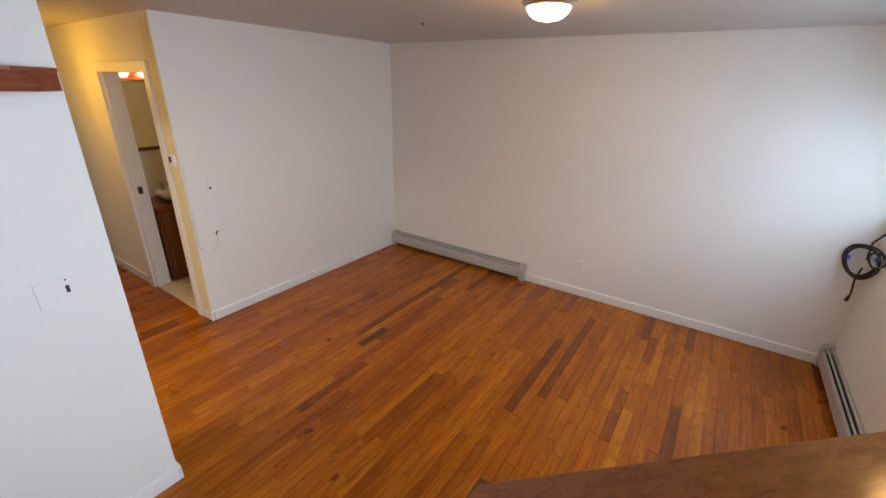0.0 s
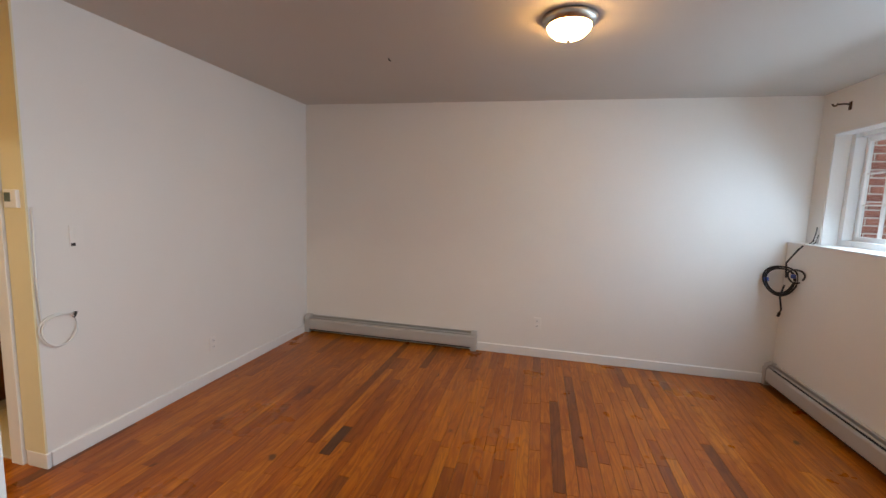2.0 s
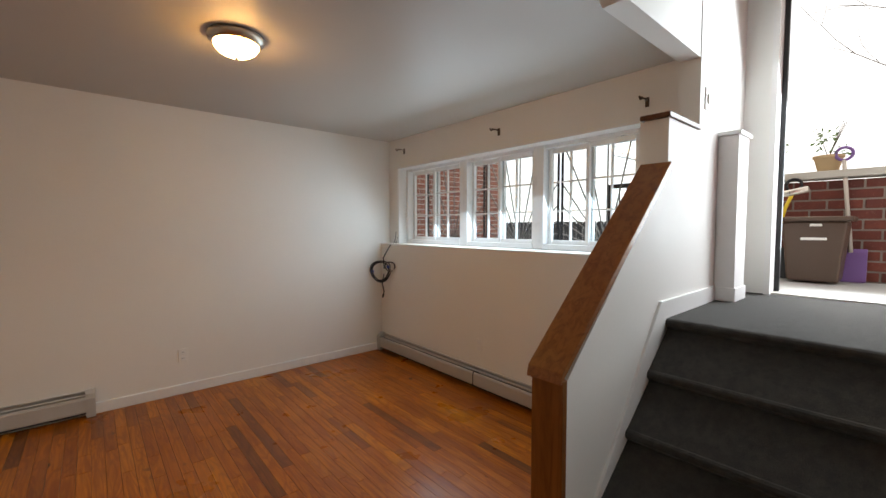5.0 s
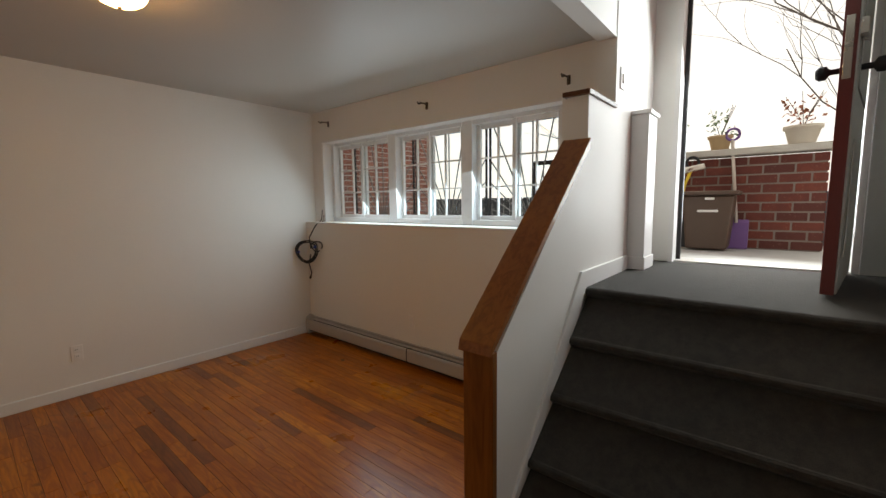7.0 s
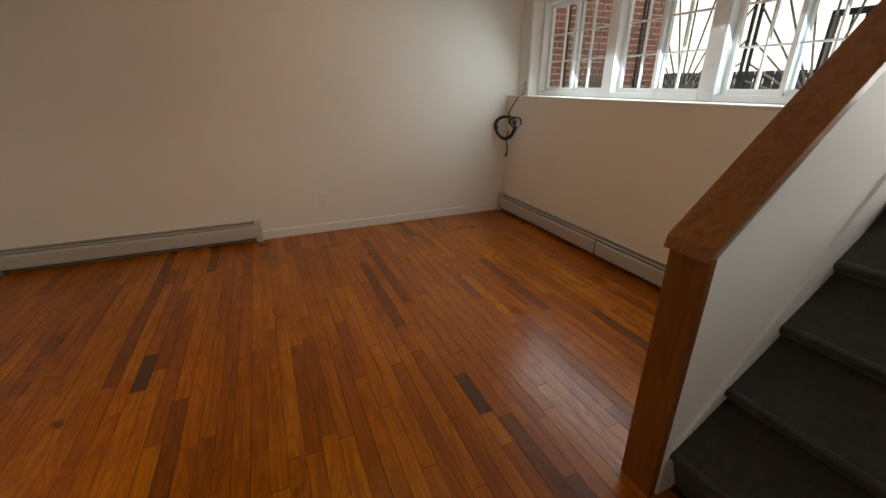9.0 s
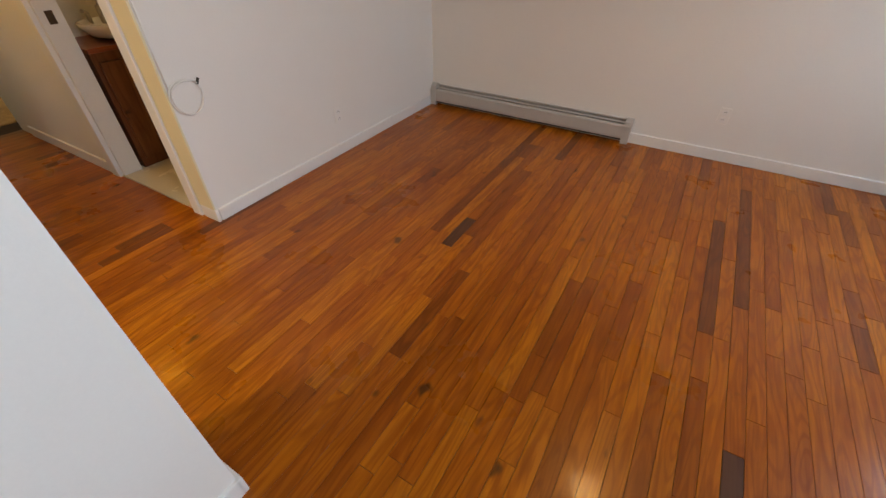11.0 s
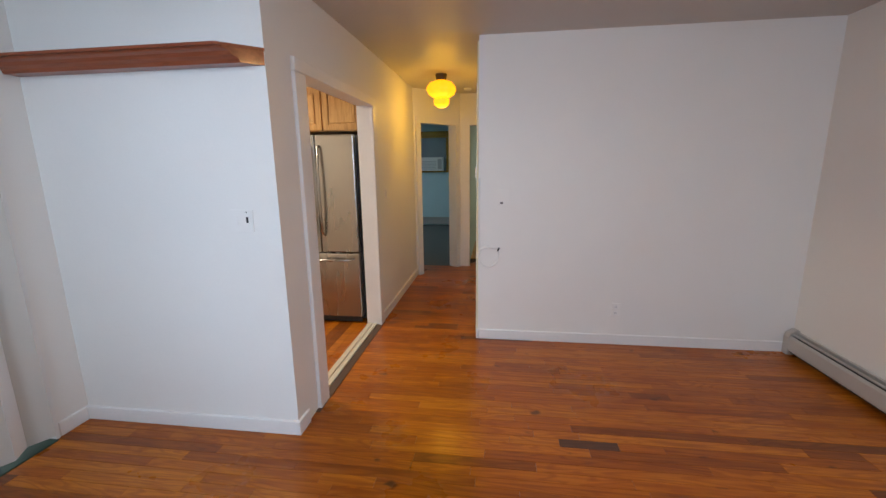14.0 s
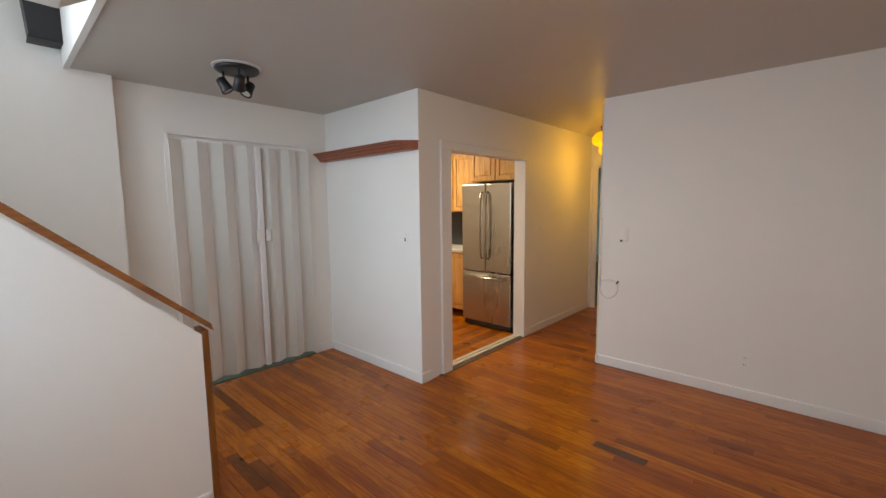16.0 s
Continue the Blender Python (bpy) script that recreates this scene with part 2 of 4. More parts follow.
BRICK = brick_mat("red_brick", ((0.0, (0.20, 0.048, 0.030)), (0.5, (0.16, 0.038, 0.026)), (1.0, (0.10, 0.028, 0.022))))
BRICK2 = brick_mat("pale_red_brick", ((0.0, (0.44, 0.17, 0.12)), (1.0, (0.33, 0.12, 0.085))))
BINBROWN = surface("bin_brown", (0.085, 0.048, 0.032), 0.5)
PURPLE = surface("purple_plastic", (0.20, 0.10, 0.30), 0.45)
YELLOW = surface("yellow_plastic", (0.75, 0.52, 0.03), 0.45)
ASHWOOD = surface("ash_handle", (0.55, 0.48, 0.42), 0.6)
TERRA = surface("tan_planter", (0.52, 0.36, 0.20), 0.7, vary=0.15)
STONEPOT = surface("pale_planter", (0.62, 0.55, 0.46), 0.7, vary=0.15)
BARK = surface("grey_bark", (0.16, 0.135, 0.12), 0.9, vary=0.3, relief=0.5)
LEAF = surface("leaf_green", (0.09, 0.17, 0.04), 0.6, vary=0.4, scale=40)
LEAFRED = surface("dry_leaf_orange", (0.36, 0.13, 0.07), 0.6, vary=0.4, scale=40)
GROUND = surface("outside_ground", (0.20, 0.19, 0.175), 0.95, vary=0.25, scale=1.2, relief=0.5)
GREYSLAT = surface("dark_fence_stain", (0.06, 0.062, 0.066), 0.8, vary=0.25)
LCD = surface("thermostat_display", (0.10, 0.13, 0.11), 0.2)
YELLOWWOOD = wood("yellow_pine_trim", ((0.0, (0.58, 0.34, 0.06)), (1.0, (0.62, 0.37, 0.07))), 0.45, axis=1)


# ---- mesh helpers ----
ORIGIN = {}


def bx(bm, x0, x1, y0, y1, z0, z1):
    vs = bmesh.ops.create_cube(bm, size=1, matrix=Matrix.Translation(((x0 + x1) / 2, (y0 + y1) / 2, (z0 + z1) / 2)) @ Matrix.Diagonal((x1 - x0, y1 - y0, z1 - z0, 1)))
    return vs["verts"]


def boxes(*bs, bevel=0.0, seg=2):
    bm = bmesh.new()
    for b in bs:
        bx(bm, *b)
    if bevel:
        bmesh.ops.bevel(bm, geom=bm.edges[:], offset=bevel, segments=seg, affect="EDGES", profile=0.5)
    return bm


def prism(pts, a0, a1, axis="y", bevel=0.0):
    """A polygon pushed from a0 to a1 along an axis. The points are (x, z) for y, (y, z) for x, (x, y) for z."""
    bm = bmesh.new()

    def at(p, a):
        return {"y": (p[0], a, p[1]), "x": (a, p[0], p[1]), "z": (p[0], p[1], a)}[axis]
    lo = [bm.verts.new(at(p, a0)) for p in pts]
    hi = [bm.verts.new(at(p, a1)) for p in pts]
    bm.faces.new(lo), bm.faces.new(hi[::-1])
    for i in range(len(pts)):
        j = (i + 1) % len(pts)
        bm.faces.new((lo[j], lo[i], hi[i], hi[j]))
    bmesh.ops.recalc_face_normals(bm, faces=bm.faces[:])
    if bevel:
        bmesh.ops.bevel(bm, geom=bm.edges[:], offset=bevel, segments=2, affect="EDGES", profile=0.5)
    return bm


def lathe(profile, centre, seg=32, turn=None):
    """A round body from (radius, height) pairs round the z axis through centre."""
    bm = bmesh.new()
    rings = []
    for r, z in profile:
        rings.append([bm.verts.new((r * math.cos(2 * math.pi * i / seg), r * math.sin(2 * math.pi * i / seg), z)) for i in range(seg)])
    for a, b in zip(rings, rings[1:]):
        for i in range(seg):
            bm.faces.new((a[i], a[(i + 1) % seg], b[(i + 1) % seg], b[i]))
    bm.faces.new(rings[0][::-1]), bm.faces.new(rings[-1])
    bmesh.ops.recalc_face_normals(bm, faces=bm.faces[:])
    for f in bm.faces:
        f.smooth = len(f.verts) == 4
    if turn:
        bmesh.ops.transform(bm, matrix=turn, verts=bm.verts[:])
    bmesh.ops.translate(bm, vec=centre, verts=bm.verts[:])
    return bm


def tube(points, radius, seg=8, taper=1.0):
    """A round rod along points; taper: its end radius by its start radius."""
    bm = bmesh.new()
    pts = [Vector(p) for p in points]
    prev, up = None, Vector((0.31, 0.17, 0.93)).normalized()
    for k, p in enumerate(pts):
        d = (pts[min(k + 1, len(pts) - 1)] - pts[max(k - 1, 0)]).normalized()
        s = d.cross(up)
        s = s.normalized() if s.length > 0.05 else d.cross(Vector((1, 0, 0))).normalized()
        u = s.cross(d)
        r = radius * (1 + (taper - 1) * k / max(1, len(pts) - 1))
        ring = [bm.verts.new(p + r * (math.cos(2 * math.pi * i / seg) * s + math.sin(2 * math.pi * i / seg) * u)) for i in range(seg)]
        if prev:
            for i in range(seg):
                f = bm.faces.new((prev[i], prev[(i + 1) % seg], ring[(i + 1) % seg], ring[i]))
                f.smooth = True
        else:
            bm.faces.new(ring[::-1])
        prev = ring
    bm.faces.new(prev)
    bmesh.ops.recalc_face_normals(bm, faces=bm.faces[:])
    return bm


def merge(*bms):
    out = bmesh.new()
    for b in bms:
        me = bpy.data.meshes.new("tmp")
        b.to_mesh(me)
        b.free()
        out.from_mesh(me)
        bpy.data.meshes.remove(me)
    return out


def part(name, bm, material, parent=None, label=""):
    """Links a bmesh, given in world metres, as one mesh under a thing or under a part."""
    base = ORIGIN.get(parent.name, Vector()) if parent else Vector()
    bmesh.ops.translate(bm, vec=-base, verts=bm.verts[:])
    me = bpy.data.meshes.new(name)
    bm.to_mesh(me)
    bm.free()
    me.materials.append(material)
    ob = new(name, me)
    if parent:
        ob.parent = parent
        ORIGIN[ob.name] = base.copy()
    return tagged(ob, label)


def thing(name, at, label, category, group=""):
    ob = new(name)
    ob.location = at
    ob.empty_display_size = 0.1
    ORIGIN[ob.name] = Vector(at)
    return tagged(ob, label, category, group)


def structure(name, bm, material, label="", category=""):
    return tagged(part(name, bm, material), label, category, kind="structure")


# ---- the large structure ----
NORTH, EAST, WEST = 3.728, 1.288, -3.2
WIN = 1.41  # the wall face round the windows


def ceil_z(x):
    return 2.442 - 0.006 * (x + 3.2)


structure("floor", boxes((-6.3, 1.5, -1.3, 3.95, -0.2, -0.012)), GAP, "narrow varnished oak strip floor", "floor")
structure("wall_north", boxes((-3.35, 1.61, NORTH, 3.95, -0.1, 2.6)), WALL, "smooth white painted wall", "wall")
structure("wall_east", boxes((EAST, 1.75, 0.53, NORTH, -0.1, 1.222), (WIN, 1.75, 0.53, NORTH, 2.09, 2.6),
                             (WIN, 1.65, 3.558, NORTH, 1.222, 2.09), (WIN, 1.75, 0.53, 0.84, 1.222, 2.09)), WALL, "white wall with a ledge under the windows", "wall")
structure("window_ledge", boxes((EAST - 0.008, 1.53, 0.845, 3.556, 1.222, 1.239), (EAST - 0.008, WIN - 0.001, 3.556, NORTH, 1.222, 1.239), (EAST - 0.008, WIN - 0.001, 0.53, 0.845, 1.222, 1.239), bevel=0.003), TRIM, "white painted window ledge", "ledge")
structure("wall_west", boxes((-3.33, WEST, 1.25, NORTH, -0.1, 2.6)), WALL, "smooth white painted wall", "wall")
structure("wall_hall_north", boxes((-6.0, -4.31, 1.25, 1.37, -0.1, 2.6), (-4.31, -3.43, 1.25, 1.37, 2.05, 2.6), (-3.43, -3.33, 1.25, 1.37, -0.1, 2.6)), WALL, "white hall wall with bathroom doorway", "wall")
structure("wall_kitchen", boxes((-5.2, -3.40, 0.195, 0.315, -0.1, 2.6), (-3.40, -2.14, 0.195, 0.315, 1.99, 2.6), (-2.14, -1.78, 0.195, 0.315, -0.1, 2.6)), WALL, "white wall with the kitchen opening", "wall")
structure("wall_alcove", boxes((-1.90, -1.78, -1.1, 0.195, -0.1, 2.6)), WALL, "smooth white wall beside the folding door", "wall")
structure("wall_south", boxes((-1.90, -1.57, -1.19, -1.04, -0.1, 2.6), (-1.57, -0.39, -1.19, -1.04, 2.08, 2.6), (-0.39, -0.07, -1.19, -1.04, -0.1, 2.6)), WALL, "white wall round the folding closet door", "wall")
structure("closet_wall", boxes((-1.7, -0.2, -2.0, -1.9, -0.1, 2.6), (-1.75, -1.65, -1.9, -1.25, -0.1, 2.6), (-0.3, -0.2, -1.9, -1.25, -0.1, 2.6)), WALL)
structure("wall_stair_south", boxes((-0.07, 2.0, -1.25, -0.95, -0.1, 3.6)), WALL, "tall white stairwell wall", "wall")
structure("wall_front", boxes((1.95, 2.10, 0.26, 0.53, -0.1, 3.6), (1.95, 2.10, -0.95, -0.64, -0.1, 3.6), (1.95, 2.10, -0.64, 0.26, 3.04, 3.6), (1.75, 2.10, 0.53, 0.84, -0.1, 3.6)), WALL, "white front wall with the entrance", "wall")
structure("stair_half_wall", merge(prism([(-0.07, -0.1), (-0.07, 0.895), (0.745, 1.675), (0.745, 1.923), (1.14, 1.923), (1.14, 3.6), (1.95, 3.6), (1.95, -0.1)], 0.42, 0.53)), WALL, "white half wall stepping up beside the stairs", "wall")
structure("stairwell_fascia", merge(prism([(0.15, 2.412), (0.32, 2.30), (1.14, 2.295), (1.14, 3.6), (0.15, 3.6)], 0.425, 0.525), boxes((0.15, 0.18, -0.95, 0.425, 2.412, 3.6))), WALL)
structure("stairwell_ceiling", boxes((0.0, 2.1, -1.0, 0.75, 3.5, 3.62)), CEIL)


def ceiling_mesh():
    bm = bmesh.new()
    for x0, x1, y0, y1 in ((-3.3, 1.9, 0.525, 3.92), (-1.88, 0.15, -1.18, 0.525), (-3.3, -1.88, 0.22, 0.525)):
        vs = bx(bm, x0, x1, y0, y1, 0, 0.12)
        for v in vs:
            v.co.z += ceil_z(v.co.x)
    bx(bm, -6.3, -3.3, 0.22, 1.36, ceil_z(-3.3), 2.58)
    return bm


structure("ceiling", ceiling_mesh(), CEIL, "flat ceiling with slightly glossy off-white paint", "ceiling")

# hall end, bedroom, yellow room, bath and kitchen shells
structure("wall_hall_end", merge(
    prism([(-5.2, 0.20), (-5.2, 0.315), (-5.27, 0.385), (-5.36, 0.30), (-5.30, 0.20)], -0.1, 2.6, "z"),
    prism([(-5.70, 0.80), (-5.76, 0.86), (-5.86, 0.86), (-5.78, 0.70)], -0.1, 2.6, "z"),
    prism([(-5.27, 0.385), (-5.70, 0.80), (-5.78, 0.71), (-5.36, 0.30)], 2.02, 2.6, "z"),
    boxes((-5.88, -5.76, 0.86, 1.00, -0.1, 2.6), (-5.88, -5.76, 1.00, 1.25, 2.02, 2.6))), WALL, "white angled wall at the hall's end", "wall")
structure("bedroom_wall", boxes((-10.1, -9.95, -2.2, 1.5, -0.1, 2.6), (-10.1, -5.2, -2.3, -2.2, -0.1, 2.6), (-9.95, -5.88, 0.90, 0.98, -0.1, 2.6), (-5.34, -5.22, -2.2, 0.2, -0.1, 2.6)), BLUE, "pale blue bedroom wall", "wall")
structure("bedroom_floor", boxes((-10.1, -5.76, -2.3, 0.9, -0.2, 0.002), (-5.76, -5.3, -2.3, 0.3, -0.2, 0.002)), BEDCARPET, "dark grey carpet", "carpet")
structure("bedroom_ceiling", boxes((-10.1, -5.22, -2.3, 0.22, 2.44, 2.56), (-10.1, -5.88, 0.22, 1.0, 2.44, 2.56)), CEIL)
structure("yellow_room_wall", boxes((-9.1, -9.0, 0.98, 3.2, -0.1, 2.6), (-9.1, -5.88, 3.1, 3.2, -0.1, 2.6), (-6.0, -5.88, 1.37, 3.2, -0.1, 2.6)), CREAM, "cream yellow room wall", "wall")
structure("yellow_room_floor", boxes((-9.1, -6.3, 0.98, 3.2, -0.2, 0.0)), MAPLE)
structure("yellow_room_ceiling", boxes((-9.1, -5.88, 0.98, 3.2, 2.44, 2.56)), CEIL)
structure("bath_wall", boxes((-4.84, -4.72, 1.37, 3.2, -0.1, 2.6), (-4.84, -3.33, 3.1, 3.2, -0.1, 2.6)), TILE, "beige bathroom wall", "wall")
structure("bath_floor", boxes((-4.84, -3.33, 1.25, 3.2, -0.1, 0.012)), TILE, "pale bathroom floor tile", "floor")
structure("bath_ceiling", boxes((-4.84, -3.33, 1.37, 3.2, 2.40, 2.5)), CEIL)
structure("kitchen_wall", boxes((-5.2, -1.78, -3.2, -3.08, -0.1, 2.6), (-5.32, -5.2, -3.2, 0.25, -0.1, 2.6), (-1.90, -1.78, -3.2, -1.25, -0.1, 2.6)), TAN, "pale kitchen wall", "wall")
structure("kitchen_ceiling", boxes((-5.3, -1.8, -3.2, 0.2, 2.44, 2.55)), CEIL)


def skirting(name, *bs):
    return structure(name, boxes(*bs, bevel=0.005), TRIM, "white painted baseboard", "baseboard")


H = 0.085
skirting("baseboard_north", (-1.29, 1.24, NORTH - 0.015, NORTH + 0.01, 0, H))
skirting("baseboard_west", (WEST - 0.01, WEST + 0.015, 1.262, 3.72, 0, H))
skirting("baseboard_hall_north", (-3.33, WEST + 0.015, 1.236, 1.258, 0, H), (-5.75, -4.40, 1.236, 1.258, 0, H))
skirting("baseboard_alcove", (-1.79, -1.765, -1.09, 0.32, 0, H))
skirting("baseboard_kitchen", (-1.90, -1.765, 0.308, 0.33, 0, H), (-5.2, -3.49, 0.308, 0.33, 0, H))
skirting("baseboard_south", (-1.765, -1.60, -1.045, -1.027, 0, H), (-0.36, -0.07, -1.045, -1.027, 0, H))
skirting("baseboard_stair_wall", (-0.06, 1.20, 0.525, 0.544, 0, H))
structure("stair_skirting", prism([(-0.065, 0.0), (-0.065, 0.15), (0.06, 0.31), (0.685, 1.085), (1.45, 1.085), (1.45, 0.99), (0.75, 0.99), (0.01, 0.0)], 0.408, 0.425, bevel=0.003), TRIM, "white painted skirting along the stairs", "baseboard")


# ---- stairs and landing ----
def stair_profile():
    nose = [(-0.05, 0.2), (0.15, 0.4), (0.35, 0.6), (0.545, 0.8), (0.733, 1.0)]
    pts, z = [(0.03, 0.0)], 0.0
    for x, top in nose:
        pts.append((x + 0.025, top - 0.05))
        for a in (200, 170, 140, 110, 90):
            pts.append((x + 0.022 + 0.022 * math.cos(radians(a)), top - 0.022 + 0.022 * math.sin(radians(a))))
    pts += [(1.95, 1.0), (1.95, 0.0)]
    return pts


steps = thing("staircase", (0.9, -0.2, 0), "five steps and landing covered in dark taupe carpet", "stairs")
part("carpeted_steps", prism(stair_profile(), -0.95, 0.408), CARPET, steps)
part("door_sill", boxes((1.95, 2.14, -0.64, 0.26, 0.98, 1.012), bevel=0.004), surface("sill_metal", (0.62, 0.61, 0.58), 0.4, 0.4), steps, "pale metal threshold")

newel = thing("stair_rail_cap", (-0.05, 0.63, 0), "brown stained wooden newel board and sloping rail cap", "handrail")
part("newel_board", boxes((-0.10, -0.071, 0.412, 0.538, 0.0, 0.912), bevel=0.003), wood("newel_board_stain", ((0.0, (0.25, 0.09, 0.022)), (1.0, (0.27, 0.1, 0.025))), 0.34, axis=2, relief=0.05), newel)
part("rail_cap", prism([(-0.122, 0.903), (-0.112, 0.943), (0.747, 1.724), (0.747, 1.678)], 0.405, 0.545, bevel=0.003), CAPWOOD, newel)
part("post_cap", boxes((0.722, 1.138, 0.407, 0.543, 1.924, 1.946), bevel=0.003), CAPEDGE, newel, "dark stained cap on the post")
pier = thing("landing_pier", (1.55, 0.37, 1.0), "boxed white post with a cap beside the entrance", "post")
part("shaft", boxes((1.45, 1.65, 0.32, 0.419, 1.0, 1.933), bevel=0.004), TRIM, pier)
part("cap", boxes((1.435, 1.665, 0.307, 0.419, 1.934, 1.957), bevel=0.004), TRIM, pier)
part("base_trim", boxes((1.442, 1.66, 0.312, 0.4195, 1.001, 1.08), bevel=0.004), TRIM, pier)


# ---- baseboard heaters ----
def heater(at, length, along, ends, label):
    """along: 'x' (on the north wall) or 'y' (on the east wall); the profile is (distance from the wall, height)."""
    ob = thing("baseboard_heater", at, label, "heater", "baseboard heaters")
    x, y, z = at
    sign = -1

    def run(pts, a0, a1):
        if along == "x":
            return prism([(y + sign * d, h * 0.93) for d, h in pts], x + a0, x + a1, "x")
        return prism([(x + sign * d, h * 0.93) for d, h in pts], y + a0, y + a1, "y")
    part("back_panel", run([(0.000, 0.020), (0.000, 0.205), (0.020, 0.212), (0.026, 0.206), (0.024, 0.202), (0.005, 0.196), (0.005, 0.020)], 0, length), HEATER, ob)
    part("front_panel", run([(0.066, 0.046), (0.070, 0.060), (0.070, 0.152), (0.064, 0.166), (0.056, 0.170), (0.055, 0.166), (0.062, 0.150), (0.062, 0.046)], 0, length), HEATER, ob)
    part("damper", run([(0.034, 0.183), (0.045, 0.178), (0.046, 0.181), (0.035, 0.187)], 0.02, length - 0.02), HEATER, ob)
    # fins as one near-black core, giving slots and toe gap their shade by colour
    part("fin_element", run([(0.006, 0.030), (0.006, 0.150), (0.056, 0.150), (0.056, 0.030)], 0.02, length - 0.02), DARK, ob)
    cap = [(0.000, 0.006), (0.000, 0.216), (0.024, 0.219), (0.060, 0.194), (0.075, 0.160), (0.074, 0.006)]
    for a in ends:
        part("end_cap", run(cap, a, a + 0.055), HEATER, ob)
    return ob


n_heater = heater((-3.185, NORTH, 0), 1.90, "x", (0.0, 1.845), "low grey enamel baseboard heater on the blank wall")
e_heater = heater((EAST, 0.68, 0), 3.04, "y", (0.0, 2.985), "long grey enamel baseboard heater under the windows")
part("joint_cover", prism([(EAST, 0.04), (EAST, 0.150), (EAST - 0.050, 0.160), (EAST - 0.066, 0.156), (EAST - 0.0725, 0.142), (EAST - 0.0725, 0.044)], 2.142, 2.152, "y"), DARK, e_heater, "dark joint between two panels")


# ---- windows ----
def sash(parent, x, y0, y1, z0, z1):
    fr = part("sash", boxes((x, x + 0.03, y0, y0 + 0.028, z0, z1), (x, x + 0.03, y1 - 0.028, y1, z0, z1), (x, x + 0.03, y0 + 0.035, y1 - 0.035, z0, z0 + 0.035), (x, x + 0.03, y0 + 0.035, y1 - 0.035, z1 - 0.035, z1)), VINYLW, parent)
    p = part("pane", boxes((x + 0.012, x + 0.018, y0 + 0.034, y1 - 0.034, z0 + 0.034, z1 - 0.034)), GLASS, fr)
    p.visible_shadow = False
    h = z1 - z0 - 0.07
    bars = [(x + 0.004, x + 0.026, (y0 + y1) / 2 - 0.006, (y0 + y1) / 2 + 0.006, z0 + 0.035, z1 - 0.035)]
    part("muntin", boxes(*bars), VINYLW, fr)
    for k in (1, 2):
        zz = z0 + 0.035 + h * k / 3
        part("muntin", boxes((x + 0.005, x + 0.025, y0 + 0.035, y1 - 0.035, zz - 0.006, zz + 0.006)), VINYLW, fr)


Z0, Z1 = 1.242, 2.082
for i, (a, b) in enumerate(((2.585, 3.553), (1.70, 2.585), (0.845, 1.70))):
    win = tagged(new(f"window_{i + 1}"), "white vinyl sliding window pair with grilles", "window", kind="structure")
    win.location = (1.555, (a + b) / 2, Z0)
    ORIGIN[win.name] = Vector(win.location)
    lo, hi = (a + 0.0, b - 0.0)
    part("window_frame", boxes((1.52, 1.635, lo, lo + 0.05, Z0, Z1), (1.52, 1.635, hi - 0.05, hi, Z0, Z1), (1.52, 1.635, lo + 0.055, hi - 0.055, Z0, Z0 + 0.04), (1.52, 1.635, lo + 0.055, hi - 0.055, Z1 - 0.03, Z1)), VINYLW, win)
    mid = (lo + hi) / 2
    sash(win, 1.55, lo + 0.055, mid + 0.02, Z0 + 0.04, Z1 - 0.03)
    sash(win, 1.588, mid - 0.02, hi - 0.055, Z0 + 0.04, Z1 - 0.03)
structure("window_stop", boxes((WIN - 0.008, 1.52, 0.84, 3.562, 2.082, 2.102), (WIN + 0.004, 1.52, 3.546, 3.56, 1.238, 2.082)), TRIM)


# ---- kitchen opening ----
casing = tagged(new("kitchen_casing"), "white moulded casing round the kitchen opening", "trim", kind="structure")
part("casing_board", boxes((-2.155, -2.027, 0.312, 0.337, 0, 1.985), bevel=0.006), TRIM, casing)
part("casing_board", boxes((-3.50, -3.39, 0.312, 0.337, 0, 1.985), bevel=0.006), TRIM, casing)
part("casing_head", boxes((-3.50, -2.027, 0.312, 0.339, 1.986, 2.058), bevel=0.006), TRIM, casing)
part("jamb", boxes((-2.142, -2.128, 0.19, 0.314, 0, 2.03)), TRIM, casing)
part("jamb", boxes((-3.412, -3.398, 0.19, 0.314, 0, 2.03)), TRIM, casing)
part("sliding_track", boxes((-3.40, -2.14, 0.235, 0.255, 2.005, 2.03), (-3.40, -2.14, 0.28, 0.30, 2.005, 2.03)), BRONZE, casing, "dark metal sliding door track")
part("floor_track", boxes((-3.40, -2.13, 0.20, 0.24, 0.0, 0.018), (-3.40, -2.13, 0.25, 0.285, 0.0, 0.016), (-3.40, -2.13, 0.20, 0.285, 0.0, 0.008), bevel=0.002), surface("worn_cream_paint", (0.68, 0.62, 0.50), 0.5, vary=0.25, scale=20), casing, "worn cream floor track")
part("threshold_strip", boxes((-3.50, -1.99, 0.288, 0.342, 0.0, 0.006), bevel=0.002), surface("worn_dark_threshold", (0.10, 0.06, 0.04), 0.6, vary=0.4, scale=14), casing, "worn dark threshold strip")

# ---- shelf ----
shelf = thing("wall_shelf", (-1.70, -0.4, 1.98), "cherry stained moulded display shelf high on wall", "shelf")


